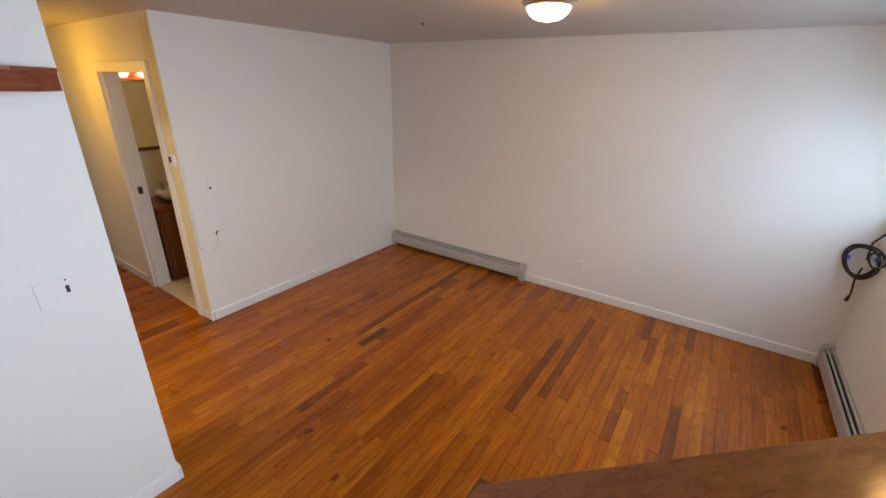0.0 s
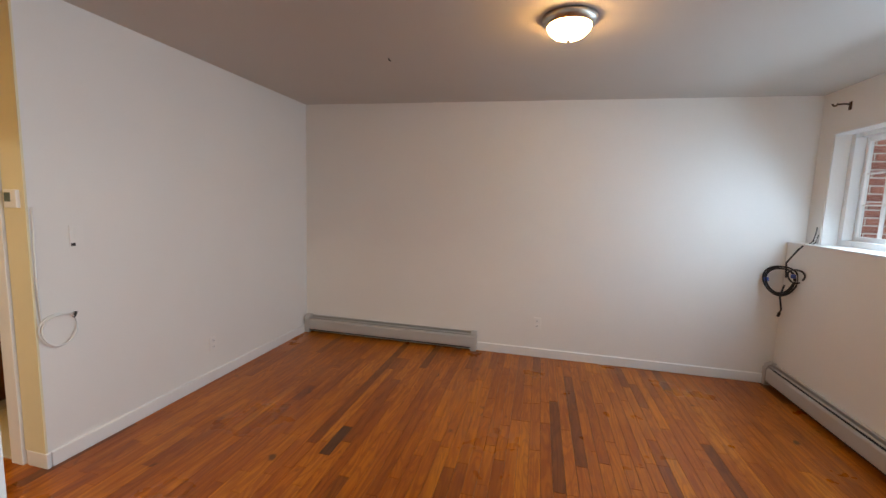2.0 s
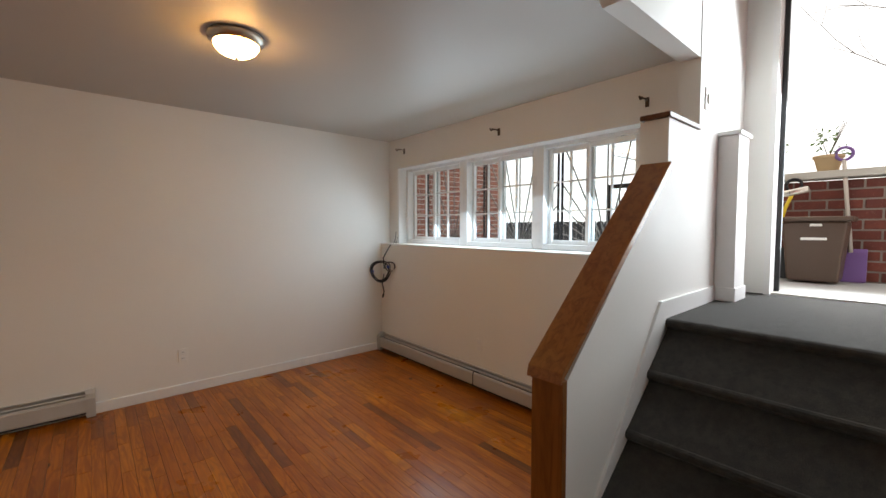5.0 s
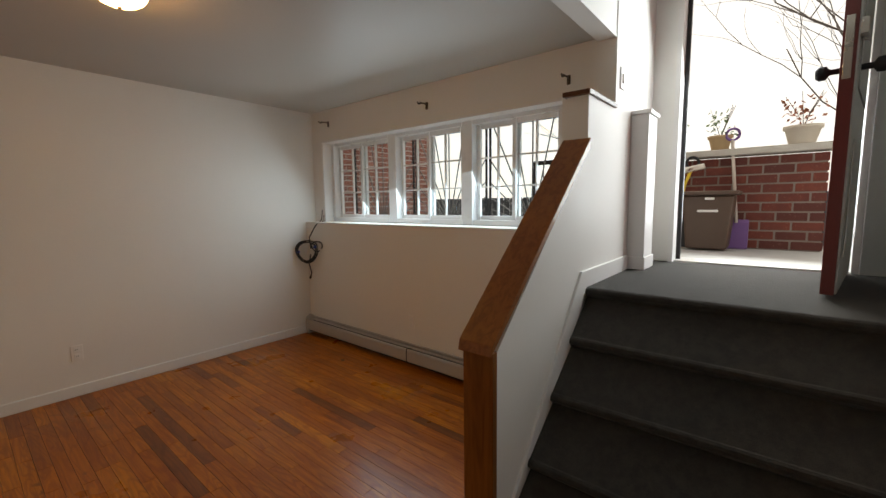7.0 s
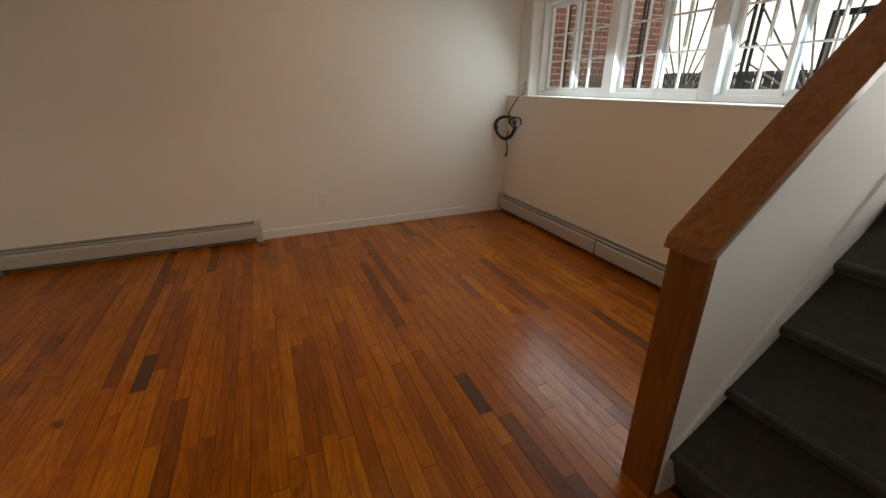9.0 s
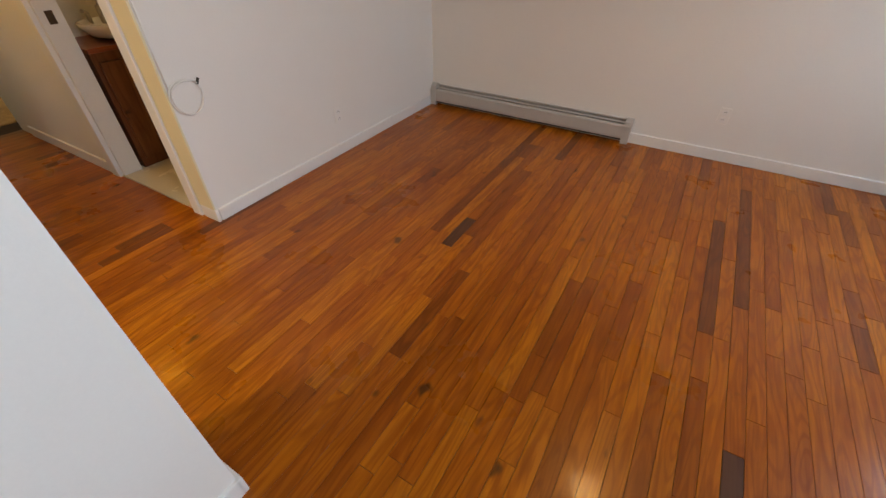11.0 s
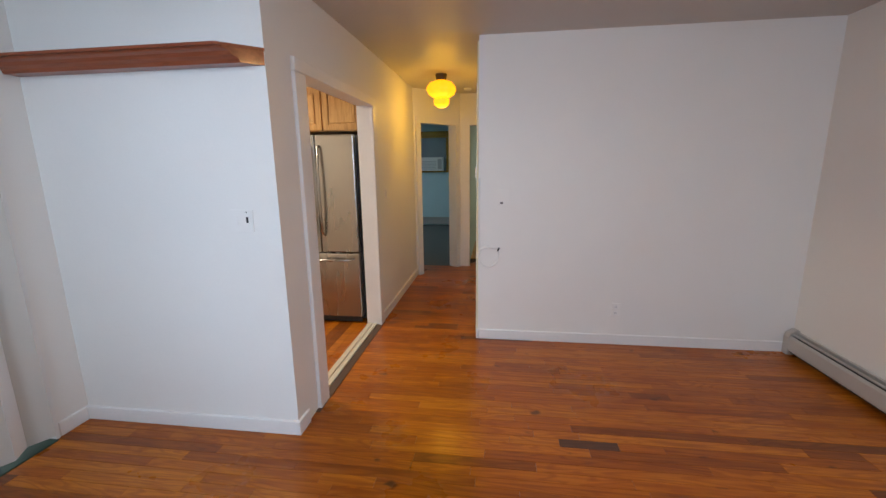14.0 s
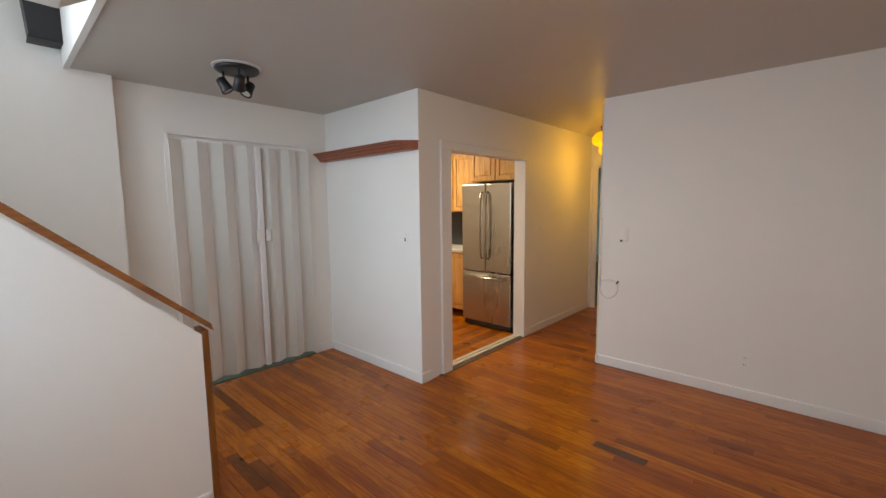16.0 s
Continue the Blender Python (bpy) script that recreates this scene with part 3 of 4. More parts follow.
def moulding(pts, y0, y1, mitre):
    """A shelf moulding of (depth, height) pairs, cut back at its end."""
    bm = bmesh.new()
    a = [bm.verts.new((-1.782 + d, y0, z)) for d, z in pts]
    b = [bm.verts.new((-1.782 + d, y1 + mitre * (d - 0.15), z)) for d, z in pts]
    bm.faces.new(a), bm.faces.new(b[::-1])
    for i in range(len(pts)):
        j = (i + 1) % len(pts)
        bm.faces.new((a[j], a[i], b[i], b[j]))
    bmesh.ops.recalc_face_normals(bm, faces=bm.faces[:])
    return bm


part("crown_moulding", moulding([(0.0, 1.955), (0.075, 1.955), (0.082, 1.972), (0.10, 1.985), (0.108, 2.0), (0.125, 2.008), (0.128, 2.018), (0.0, 2.018)], -1.038, 0.165, -1.0), CHERRY, shelf)
part("top_board", prism([(-1.782, -1.038), (-1.635, -1.038), (-1.635, 0.165), (-1.782, 0.318)], 2.0185, 2.032, "z", bevel=0.002), CHERRY, shelf)

# ---- accordion door ----
fold = thing("accordion_door", (-0.98, -1.08, 0), "closed beige and white vinyl accordion closet door with fold shading in the colours", "folding door")
# track kept white: light showing above the folds is put into its colour
part("head_track", boxes((-1.57, -0.39, -1.11, -1.06, 2.05, 2.079)), TRIM, fold)
n = 12
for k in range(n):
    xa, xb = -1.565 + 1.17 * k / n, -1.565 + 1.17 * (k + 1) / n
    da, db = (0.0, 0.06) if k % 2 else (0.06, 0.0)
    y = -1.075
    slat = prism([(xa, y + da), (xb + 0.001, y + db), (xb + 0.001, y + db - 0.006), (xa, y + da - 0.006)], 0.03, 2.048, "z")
    # folds turned one way get the shaded tone, the others the lit one
    part("fold_panel", slat, FOLDLIT if k % 2 else FOLDSHADE, fold)
part("lead_post", boxes((-1.10, -1.055, -1.09, -1.015, 0.03, 2.046), bevel=0.004), FOLDLIT, fold)
for xh in (-1.045, -1.13):
    part("pull_handle", boxes((xh - 0.02, xh + 0.02, -1.022, -1.0, 1.20, 1.31), bevel=0.006), PLATE, fold, "pale plastic pull handle")
structure("closet_threshold", boxes((-1.57, -0.39, -1.14, -1.01, -0.011, 0.006)), GREEN, "dark green strip under the folding door", "threshold")
structure("closet_trim", boxes((-0.39, -0.365, -1.045, -1.028, 0.0, 2.10), (-1.595, -1.57, -1.045, -1.028, 0.0, 2.10), (-1.595, -0.365, -1.045, -1.026, 2.08, 2.105)), TRIM)

# ---- ceiling lamps ----
lx, ly = -0.65, 2.04
lz = ceil_z(lx)
bowl = thing("ceiling_lamp", (lx, ly, lz), "lit frosted glass bowl lamp with nickel rim", "ceiling light")
part("rim", lathe([(0.1353, -0.0009), (0.1394, -0.0106), (0.1353, -0.0264), (0.1230, -0.0370), (0.1164, -0.0440), (0.1107, -0.0440)], (lx, ly, lz)), NICKEL, bowl, "brushed nickel rim")
part("glass_bowl", lathe([(0.1099, -0.0444), (0.1066, -0.0572), (0.0943, -0.0748), (0.0738, -0.0906), (0.0492, -0.1003), (0.0246, -0.1056), (0.0066, -0.1065)], (lx, ly, lz)), LAMPGLASS, bowl, "glowing frosted glass bowl")
part("finial", lathe([(0.0074, -0.1067), (0.0098, -0.1118), (0.0066, -0.1188), (0.0025, -0.1214)], (lx, ly, lz), 16), NICKEL, bowl)

hx, hy, hz = -4.5, 0.78, 2.455 - 0.002
hl = thing("hall_lamp", (hx, hy, hz), "lit amber glass lantern lamp on the hall ceiling", "ceiling light")
part("canopy", lathe([(0.06, 0), (0.065, -0.02), (0.055, -0.06), (0.06, -0.075)], (hx, hy, hz), 24), BRONZE, hl)


def ribbed(profile, centre, ribs=10):
    bm = lathe(profile, centre, 60)
    for v in bm.verts:
        d = Vector((v.co.x - centre[0], v.co.y - centre[1], 0))
        f = 1 + 0.045 * math.cos(ribs * math.atan2(d.y, d.x))
        v.co.x, v.co.y = centre[0] + d.x * f, centre[1] + d.y * f
    return bm


part("glass_globe", ribbed([(0.065, -0.076), (0.115, -0.095), (0.15, -0.135), (0.158, -0.175), (0.14, -0.215), (0.10, -0.245), (0.075, -0.255)], (hx, hy, hz)), AMBER, hl, "ribbed amber glass globe")
part("glass_drop", ribbed([(0.074, -0.256), (0.085, -0.285), (0.075, -0.325), (0.045, -0.35), (0.015, -0.357)], (hx, hy, hz), 8), AMBER, hl)


# ---- wall fittings ----
def plate(name, at, normal, label, category, w=0.07, h=0.115, inner=(), group=""):
    """A plate on a wall; normal: '+x', '-x', '+y' or '-y'. inner: (name, across, up, w, h, proud, material)."""
    ob = thing(name, at, label, category, group)
    s = 1 if normal[0] == "+" else -1
    x, y, z = at

    def slab(du, dz, w, h, d0, d1, bev):
        lo, hi = sorted((s * d0, s * d1))
        if normal[1] == "x":
            return boxes((x + lo, x + hi, y + du - w / 2, y + du + w / 2, z + dz - h / 2, z + dz + h / 2), bevel=bev)
        return boxes((x + du - w / 2, x + du + w / 2, y + lo, y + hi, z + dz - h / 2, z + dz + h / 2), bevel=bev)
    part("cover_plate", slab(0, 0, w, h, -0.002, 0.007, 0.002), PLATE, ob)
    for nm, du, dz, a, b, d, mat in inner:
        part(nm, slab(du, dz, a, b, 0.0, d, 0.001), mat, ob)
    return ob


SOCKETS = [("socket", 0, 0.026, 0.033, 0.036, 0.010, TRIM), ("socket", 0, -0.026, 0.033, 0.036, 0.010, TRIM),
           ("slot", -0.006, 0.028, 0.003, 0.010, 0.0108, DARK), ("slot", 0.006, 0.028, 0.003, 0.010, 0.0108, DARK),
           ("slot", -0.006, -0.024, 0.003, 0.010, 0.0108, DARK), ("slot", 0.006, -0.024, 0.003, 0.010, 0.0108, DARK)]
plate("wall_outlet", (-0.705, NORTH, 0.332), "-y", "white duplex outlet above the baseboard", "outlet", inner=SOCKETS, group="outlets")
plate("wall_outlet", (WEST, 2.38, 0.30), "+x", "white painted-over outlet low on wall", "outlet", inner=SOCKETS, group="outlets")
plate("wall_outlet", (EAST, 2.14, 0.385), "-x", "painted-over duplex outlet above the heater", "outlet", inner=SOCKETS[:2], group="outlets")
plate("light_switch", (-1.78, 0.11, 1.217), "+x", "white double switch plate with one dark slot", "switch", w=0.125, h=0.115,
      inner=[("rocker", -0.03, 0, 0.024, 0.05, 0.010, PLATE), ("toggle_slot", 0.032, 0.006, 0.012, 0.030, 0.009, DARK), ("screw", 0.032, 0.045, 0.006, 0.006, 0.0085, DARK)])
plate("light_switch", (WEST, 1.458, 1.228), "+x", "white switch plate chipped at one corner", "switch",
      inner=[("rocker", 0, 0.01, 0.03, 0.06, 0.011, PLATE), ("chip", -0.02, -0.05, 0.022, 0.016, 0.0085, DARK)])
plate("light_switch", (-3.78, 0.315, 1.22), "+y", "white switch plate on the hall wall", "switch", inner=[("rocker", 0, 0, 0.03, 0.06, 0.011, PLATE)])
plate("light_switch", (1.24, 0.42, 2.10), "-y", "grey metal switch plate beside the entrance", "switch", inner=[("rocker", 0, 0, 0.02, 0.05, 0.014, NICKEL)])
th = thing("thermostat", (-3.26, 1.25, 1.42), "small white thermostat with a grey display", "thermostat")
part("body", boxes((-3.31, -3.225, 1.222, 1.251, 1.375, 1.465), bevel=0.005), PLATE, th)
part("display", boxes((-3.30, -3.262, 1.2195, 1.224, 1.405, 1.45)), LCD, th)


def ring_points(c, u, v, r, a0, a1, n=28, wob=0.0):
    c, u, v = Vector(c), Vector(u), Vector(v)
    out = []
    for i in range(n + 1):
        a = radians(a0 + (a1 - a0) * i / n)
        out.append(c + r * (1 + wob * math.sin(3 * a)) * (math.cos(a) * u + math.sin(a) * v))
    return out


wc = thing("white_cable", (WEST + 0.02, 1.33, 0.74), "coiled white cable hanging from the wall corner", "cable")
part("coil", tube(ring_points((WEST + 0.014, 1.335, 0.735), (0, 1, 0), (0, 0, 1), 0.088, 40, 400, 40, 0.04), 0.0045), WHITECABLE, wc)
part("coil", tube(ring_points((WEST + 0.022, 1.338, 0.733), (0, 1, 0), (0, 0, 1), 0.083, 60, 350, 36, 0.03), 0.0045), WHITECABLE, wc)
part("lead", tube([(WEST + 0.010, 1.262, 0.74), (WEST + 0.008, 1.258, 1.0), (WEST + 0.008, 1.262, 1.38)], 0.0045), WHITECABLE, wc)
part("plug_end", tube([(WEST + 0.012, 1.41, 0.78), (WEST + 0.014, 1.425, 0.81)], 0.007), DARK, wc)

bc = thing("black_cable", (EAST - 0.03, 3.598, 0.92), "coiled black cable with blue ties hanging from ledge", "cable")
cx = EAST - 0.075
for k, (r, a, b, dy, dz) in enumerate(((0.125, 0, 360, 0, 0), (0.115, 20, 380, 0.008, -0.006), (0.105, 0, 350, -0.006, 0.004), (0.118, 60, 330, 0.004, 0.008))):
    part("loop", tube(ring_points((cx - 0.006 * k, 3.613 + dy, 0.925 + dz), (0.66, -0.66, 0.1), (0, 0.1, 1), r * 0.95, a, b, 40, 0.05), 0.0065), BLACK, bc)
part("loop", tube(ring_points((cx + 0.03, 3.478, 0.985), (0.5, -0.8, 0), (0, 0, 0.85), 0.062, -30, 300, 30, 0.05), 0.0065), BLACK, bc)
part("lead", tube([(cx - 0.005, 3.538, 0.96), (cx - 0.006, 3.558, 1.08), (EAST - 0.022, 3.538, 1.19), (EAST + 0.0, 3.508, 1.234), (EAST + 0.08, 3.488, 1.230), (EAST + 0.14, 3.538, 1.230)], 0.0065), BLACK, bc)
part("tail", tube([(cx - 0.01, 3.538, 0.90), (cx - 0.012, 3.575, 0.80), (cx - 0.01, 3.538, 0.70), (cx - 0.012, 3.553, 0.66)], 0.0065), BLACK, bc)
part("plug_end", tube([(cx - 0.012, 3.55, 0.67), (cx - 0.012, 3.568, 0.635)], 0.011), BLACK, bc)
for x, y, z in ((cx - 0.07, 3.683, 0.92), (cx + 0.045, 3.538, 0.975)):
    part("cable_tie", lathe([(0.012, -0.016), (0.017, -0.012), (0.017, 0.012), (0.012, 0.016)], (x, y, z), 14), BLUECLIP, bc, "blue cable tie")
wl = thing("window_latch_wire", (1.36, 3.578, 1.222), "loose grey wire ends on the window ledge", "wire")
part("wire", tube([(1.35, 3.588, 1.224), (1.38, 3.578, 1.26), (1.40, 3.588, 1.34), (1.39, 3.568, 1.37)], 0.004), IRON, wl)
part("wire", tube([(1.34, 3.538, 1.226), (1.38, 3.548, 1.25), (1.40, 3.558, 1.31)], 0.004), IRON, wl)


def curtain_bracket(y):
    ob = thing("curtain_bracket", (1.410, y, 2.265), "small dark metal curtain rod bracket", "bracket", "curtain brackets")
    part("wall_plate", boxes((1.402, 1.412, y - 0.012, y + 0.012, 2.235, 2.295), bevel=0.003), BRONZE, ob)
    part("arm", tube([(1.405, y, 2.275), (1.370, y, 2.280), (1.325, y, 2.275)], 0.006), BRONZE, ob)
    part("cup", tube(ring_points((1.312, y, 2.281), (1, 0, 0), (0, 0, 1), 0.016, 180, 370, 12), 0.006), BRONZE, ob)
    return ob


first = curtain_bracket(3.42)
for y, z in ((2.03, 2.235), (0.80, 2.205)):
    copy_thing(first, Matrix.Translation((1.410, y, z)))
hook = thing("ceiling_hook", (-1.804, 2.50, ceil_z(-1.79)), "tiny dark hook screwed into the ceiling", "hook")
part("shank", tube([(-1.804, 2.50, ceil_z(-1.79) + 0.003), (-1.804, 2.50, ceil_z(-1.79) - 0.012), (-1.789, 2.495, ceil_z(-1.79) - 0.018)], 0.004), DARK, hook)

# ---- spot fixture ----
sx, sy = -0.61, -0.20
sz = ceil_z(sx)
spot = thing("spotlight_fixture", (sx, sy, sz), "black round ceiling fixture with three unlit spot heads", "ceiling light")
part("ceiling_patch", lathe([(0.15, 0.001), (0.15, -0.003), (0.145, -0.004)], (sx + 0.01, sy + 0.02, sz), 28), TRIM, spot, "white patch behind the plate")
part("base_plate", lathe([(0.135, -0.004), (0.138, -0.014), (0.125, -0.026), (0.11, -0.028)], (sx, sy, sz), 32), BLACK, spot)
for ang, tilt in ((200, 35), (330, 30), (75, 40)):
    a = radians(ang)
    px, py = sx + 0.085 * math.cos(a), sy + 0.085 * math.sin(a)
    stem = part("stem", tube([(px, py, sz - 0.026), (px, py, sz - 0.075)], 0.008), BLACK, spot)
    rot = Euler((radians(tilt), 0, a + radians(90))).to_matrix().to_4x4()
    part("spot_head", lathe([(0.018, 0.045), (0.03, 0.04), (0.033, 0.0), (0.042, -0.045), (0.04, -0.05), (0.034, -0.05), (0.03, -0.042)], (px, py, sz - 0.11), 24, rot), BLACK, spot)
    part("lens", lathe([(0.029, -0.0415), (0.029, -0.0445)], (px, py, sz - 0.11), 20, rot), SPOTFACE, spot, "pale lens")
wlamp = thing("wall_lantern", (0.22, -0.95, 2.54), "dark metal box lantern high on stairwell wall", "wall light")
part("housing", prism([(0.13, 2.54), (0.10, 3.0), (0.36, 3.0), (0.33, 2.54)], -0.948, -0.80, bevel=0.004), surface("dark_lantern_metal", (0.03, 0.03, 0.032), 0.4, 0.5), wlamp)
part("bottom_rim", boxes((0.125, 0.335, -0.948, -0.795, 2.525, 2.54), bevel=0.003), IRON, wlamp)

# ---- kitchen ----
fr = thing("refrigerator", (-3.78, -0.215, 0), "stainless french-door refrigerator with bottom freezer drawer", "refrigerator")
part("cabinet_body", boxes((-4.15, -3.47, -0.575, 0.145, 0.03, 1.755), bevel=0.006), FRIDGESIDE, fr, "dark grey cabinet sides")
part("left_door", boxes((-3.465, -3.40, -0.575, -0.218, 0.70, 1.76), bevel=0.012), STEEL, fr)
part("right_door", boxes((-3.465, -3.40, -0.212, 0.145, 0.70, 1.76), bevel=0.012), STEEL, fr)
part("freezer_drawer", boxes((-3.465, -3.40, -0.575, 0.145, 0.07, 0.69), bevel=0.012), STEEL, fr)
part("kick_grille", boxes((-3.46, -3.43, -0.56, 0.13, 0.012, 0.066)), DARK, fr)
for y in (-0.255, -0.175):
    part("door_handle", tube([(-3.40, y, 0.86), (-3.365, y, 0.88), (-3.345, y, 1.05), (-3.338, y, 1.25), (-3.345, y, 1.48), (-3.365, y, 1.64), (-3.40, y, 1.66)], 0.012), STEEL, fr, "curved steel handle")
part("drawer_handle", tube([(-3.40, -0.52, 0.635), (-3.36, -0.50, 0.635), (-3.348, -0.215, 0.632), (-3.36, 0.07, 0.635), (-3.40, 0.09, 0.635)], 0.012), STEEL, fr, "steel drawer handle")


def cabinet(name, x0, x1, y0, y1, z0, z1, doors, label):
    """A unit against the west side, its fronts facing the room (+x)."""
    ob = thing(name, ((x0 + x1) / 2, (y0 + y1) / 2, z0), label, "cabinet", "kitchen cabinets")
    part("body", boxes((x0, x1, y0, y1, z0, z1), bevel=0.002), MAPLE, ob)
    w = (y1 - y0) / doors
    for k in range(doors):
        a, b = y0 + w * k + 0.008, y0 + w * (k + 1) - 0.008
        za, zb = z0 + 0.012, z1 - 0.012
        d = part("door", boxes((x1 + 0.001, x1 + 0.018, a, a + 0.05, za, zb), (x1 + 0.001, x1 + 0.018, b - 0.05, b, za, zb), (x1 + 0.001, x1 + 0.018, a + 0.05, b - 0.05, za, za + 0.05), (x1 + 0.001, x1 + 0.018, a + 0.05, b - 0.05, zb - 0.05, zb), (x1 + 0.001, x1 + 0.008, a + 0.05, b - 0.05, za + 0.05, zb - 0.05)), MAPLE, ob)
        part("raised_panel", boxes((x1 + 0.006, x1 + 0.015, a + 0.062, b - 0.062, za + 0.062, zb - 0.062), bevel=0.006), MAPLE, d)
    return ob


cabinet("wall_cabinet", -4.15, -3.62, -0.60, 0.17, 1.80, 2.20, 2, "honey oak cabinet unit above the refrigerator")
cabinet("wall_cabinet", -4.15, -3.80, -1.50, -0.605, 1.42, 2.20, 2, "tall honey oak wall cabinet unit")
cabinet("base_cabinet", -4.15, -3.60, -1.60, -0.605, 0.10, 0.875, 2, "honey oak base cabinet under a pale worktop")
wt = thing("worktop", (-3.88, -1.1, 0.876), "pale laminate kitchen worktop", "worktop")
part("slab", boxes((-4.15, -3.575, -1.62, -0.60, 0.8765, 0.915), bevel=0.006), COPING, wt)
structure("kitchen_side_wall", boxes((-4.30, -4.16, -3.1, 0.19, -0.1, 2.45)), TAN)
structure("kitchen_backsplash", boxes((-4.158, -4.151, -1.62, -0.6, 0.916, 1.41)), GREYSLAT)
kl = thing("kitchen_ceiling_light", (-2.9, -1.2, 2.43), "flat round white ceiling light in kitchen", "ceiling light")
part("housing", lathe([(0.22, 0.008), (0.22, -0.02), (0.20, -0.03)], (-2.9, -1.2, 2.432)), TRIM, kl)

# ---- bathroom ----
casing_b = tagged(new("bath_casing"), "white painted casing round the bathroom doorway", "trim", kind="structure")
part("casing_board", boxes((-3.43, -3.345, 1.226, 1.252, 0.0, 2.05), bevel=0.004), TRIM, casing_b)
part("casing_board", boxes((-4.41, -4.31, 1.226, 1.252, 0.0, 2.05), bevel=0.004), TRIM, casing_b)
part("casing_head", boxes((-4.41, -3.345, 1.224, 1.252, 2.051, 2.13), bevel=0.004), TRIM, casing_b)
part("jamb", boxes((-4.312, -4.28, 1.254, 1.375, 0.012, 2.05)), TRIM, casing_b)
part("jamb", boxes((-3.46, -3.428, 1.254, 1.375, 0.012, 2.05)), TRIM, casing_b)
part("strike_plate", boxes((-4.281, -4.277, 1.29, 1.33, 0.98, 1.05)), BRONZE, casing_b, "dark strike plate")
part("corner_board", boxes((-3.34, -3.195, 1.238, 1.2495, H, 2.40), bevel=0.002), CREAM, casing_b)
van = thing("vanity", (-4.5, 1.75, 0), "brown wooden vanity cabinet with white basin", "vanity")
part("cabinet", boxes((-4.72, -4.28, 1.40, 2.12, 0.012, 0.80), bevel=0.004), VANITY, van)
part("door", boxes((-4.28, -4.262, 1.43, 1.75, 0.08, 0.74), bevel=0.005), VANITY, van)
part("door", boxes((-4.28, -4.262, 1.77, 2.09, 0.08, 0.74), bevel=0.005), VANITY, van)
part("counter", boxes((-4.72, -4.25, 1.39, 2.13, 0.80, 0.828), bevel=0.004), CHERRY, van)
part("basin", merge(lathe([(0.10, 0.829), (0.17, 0.85), (0.215, 0.90), (0.225, 0.93), (0.21, 0.932), (0.19, 0.91), (0.12, 0.868), (0.02, 0.86)], (-4.47, 1.72, 0), 32)), PORCELAIN, van, "white porcelain basin")
fa = part("faucet", tube([(-4.64, 1.72, 0.83), (-4.64, 1.72, 1.0), (-4.60, 1.72, 1.03), (-4.54, 1.72, 1.0)], 0.016), NICKEL, van, "metal faucet")
for y in (1.64, 1.80):
    part("tap_lever", tube([(-4.64, y, 0.83), (-4.64, y, 0.97), (-4.60, y + (0.04 if y > 1.7 else -0.04), 0.985)], 0.013), NICKEL, fa)
mir = thing("bath_mirror", (-4.71, 1.76, 1.33), "large wall mirror with dark wood rails", "mirror")
part("glass", boxes((-4.719, -4.711, 1.40, 2.12, 1.35, 1.97)), MIRROR, mir)
part("bottom_rail", boxes((-4.719, -4.70, 1.39, 2.13, 1.315, 1.35), bevel=0.003), VANITY, mir)
part("side_rail", boxes((-4.719, -4.70, 1.375, 1.40, 1.315, 1.97), bevel=0.003), TAN, mir)
lb = thing("vanity_light", (-4.69, 1.76, 2.05), "cherry wood light bar with round lit bulbs", "wall light")
part("bar", boxes((-4.719, -4.67, 1.39, 2.13, 1.99, 2.12), bevel=0.006), CHERRY, lb)
for y in (1.52, 1.70, 1.88, 2.06):
    part("bulb", lathe([(0.015, 0.0), (0.022, 0.01), (0.042, 0.04), (0.046, 0.06), (0.038, 0.085), (0.015, 0.10)], (-4.67, y, 2.06), 20, Euler((0, radians(90), 0)).to_matrix().to_4x4()), BULB, lb, "lit globe bulb")

# ---- hall end and bedroom ----
hc = tagged(new("bedroom_casing"), "white casing round the angled bedroom doorway", "trim", kind="structure")
d0, d1 = Vector((-5.27, 0.385)), Vector((-5.70, 0.80))
dirv = (d1 - d0).normalized()
nrm = Vector((-dirv.y, dirv.x)) * -1


def slanted(a, b, depth0, depth1, z0, z1):
    p = [d0 + dirv * a + nrm * depth0, d0 + dirv * b + nrm * depth0, d0 + dirv * b + nrm * depth1, d0 + dirv * a + nrm * depth1]
    return prism([(q.x, q.y) for q in p], z0, z1, "z")


L = (d1 - d0).length
part("casing_board", slanted(-0.07, 0.0, 0.0, 0.025, 0.0, 2.02), TRIM, hc)
part("casing_board", slanted(L, L + 0.07, 0.0, 0.025, 0.0, 2.02), TRIM, hc)
part("casing_head", slanted(-0.07, L + 0.07, 0.0, 0.026, 2.021, 2.10), TRIM, hc)
bd = tagged(new("door_2"), "white bedroom door standing open", "door", kind="structure")
bd.location = (-5.80, 0.74, 0)
ORIGIN[bd.name] = Vector(bd.location)
leaf = part("leaf", boxes((-6.42, -5.80, 0.735, 0.772, 0.012, 2.0), bevel=0.003), TRIM, bd)
for z in (0.25, 1.75):
    part("hinge", boxes((-5.815, -5.795, 0.725, 0.735, z, z + 0.09)), NICKEL, leaf)
bw = tagged(new("window_4"), "bedroom window in yellow wood with a white air conditioner", "window", kind="structure")
bw.location = (-9.94, -0.4, 1.3)
ORIGIN[bw.name] = Vector(bw.location)
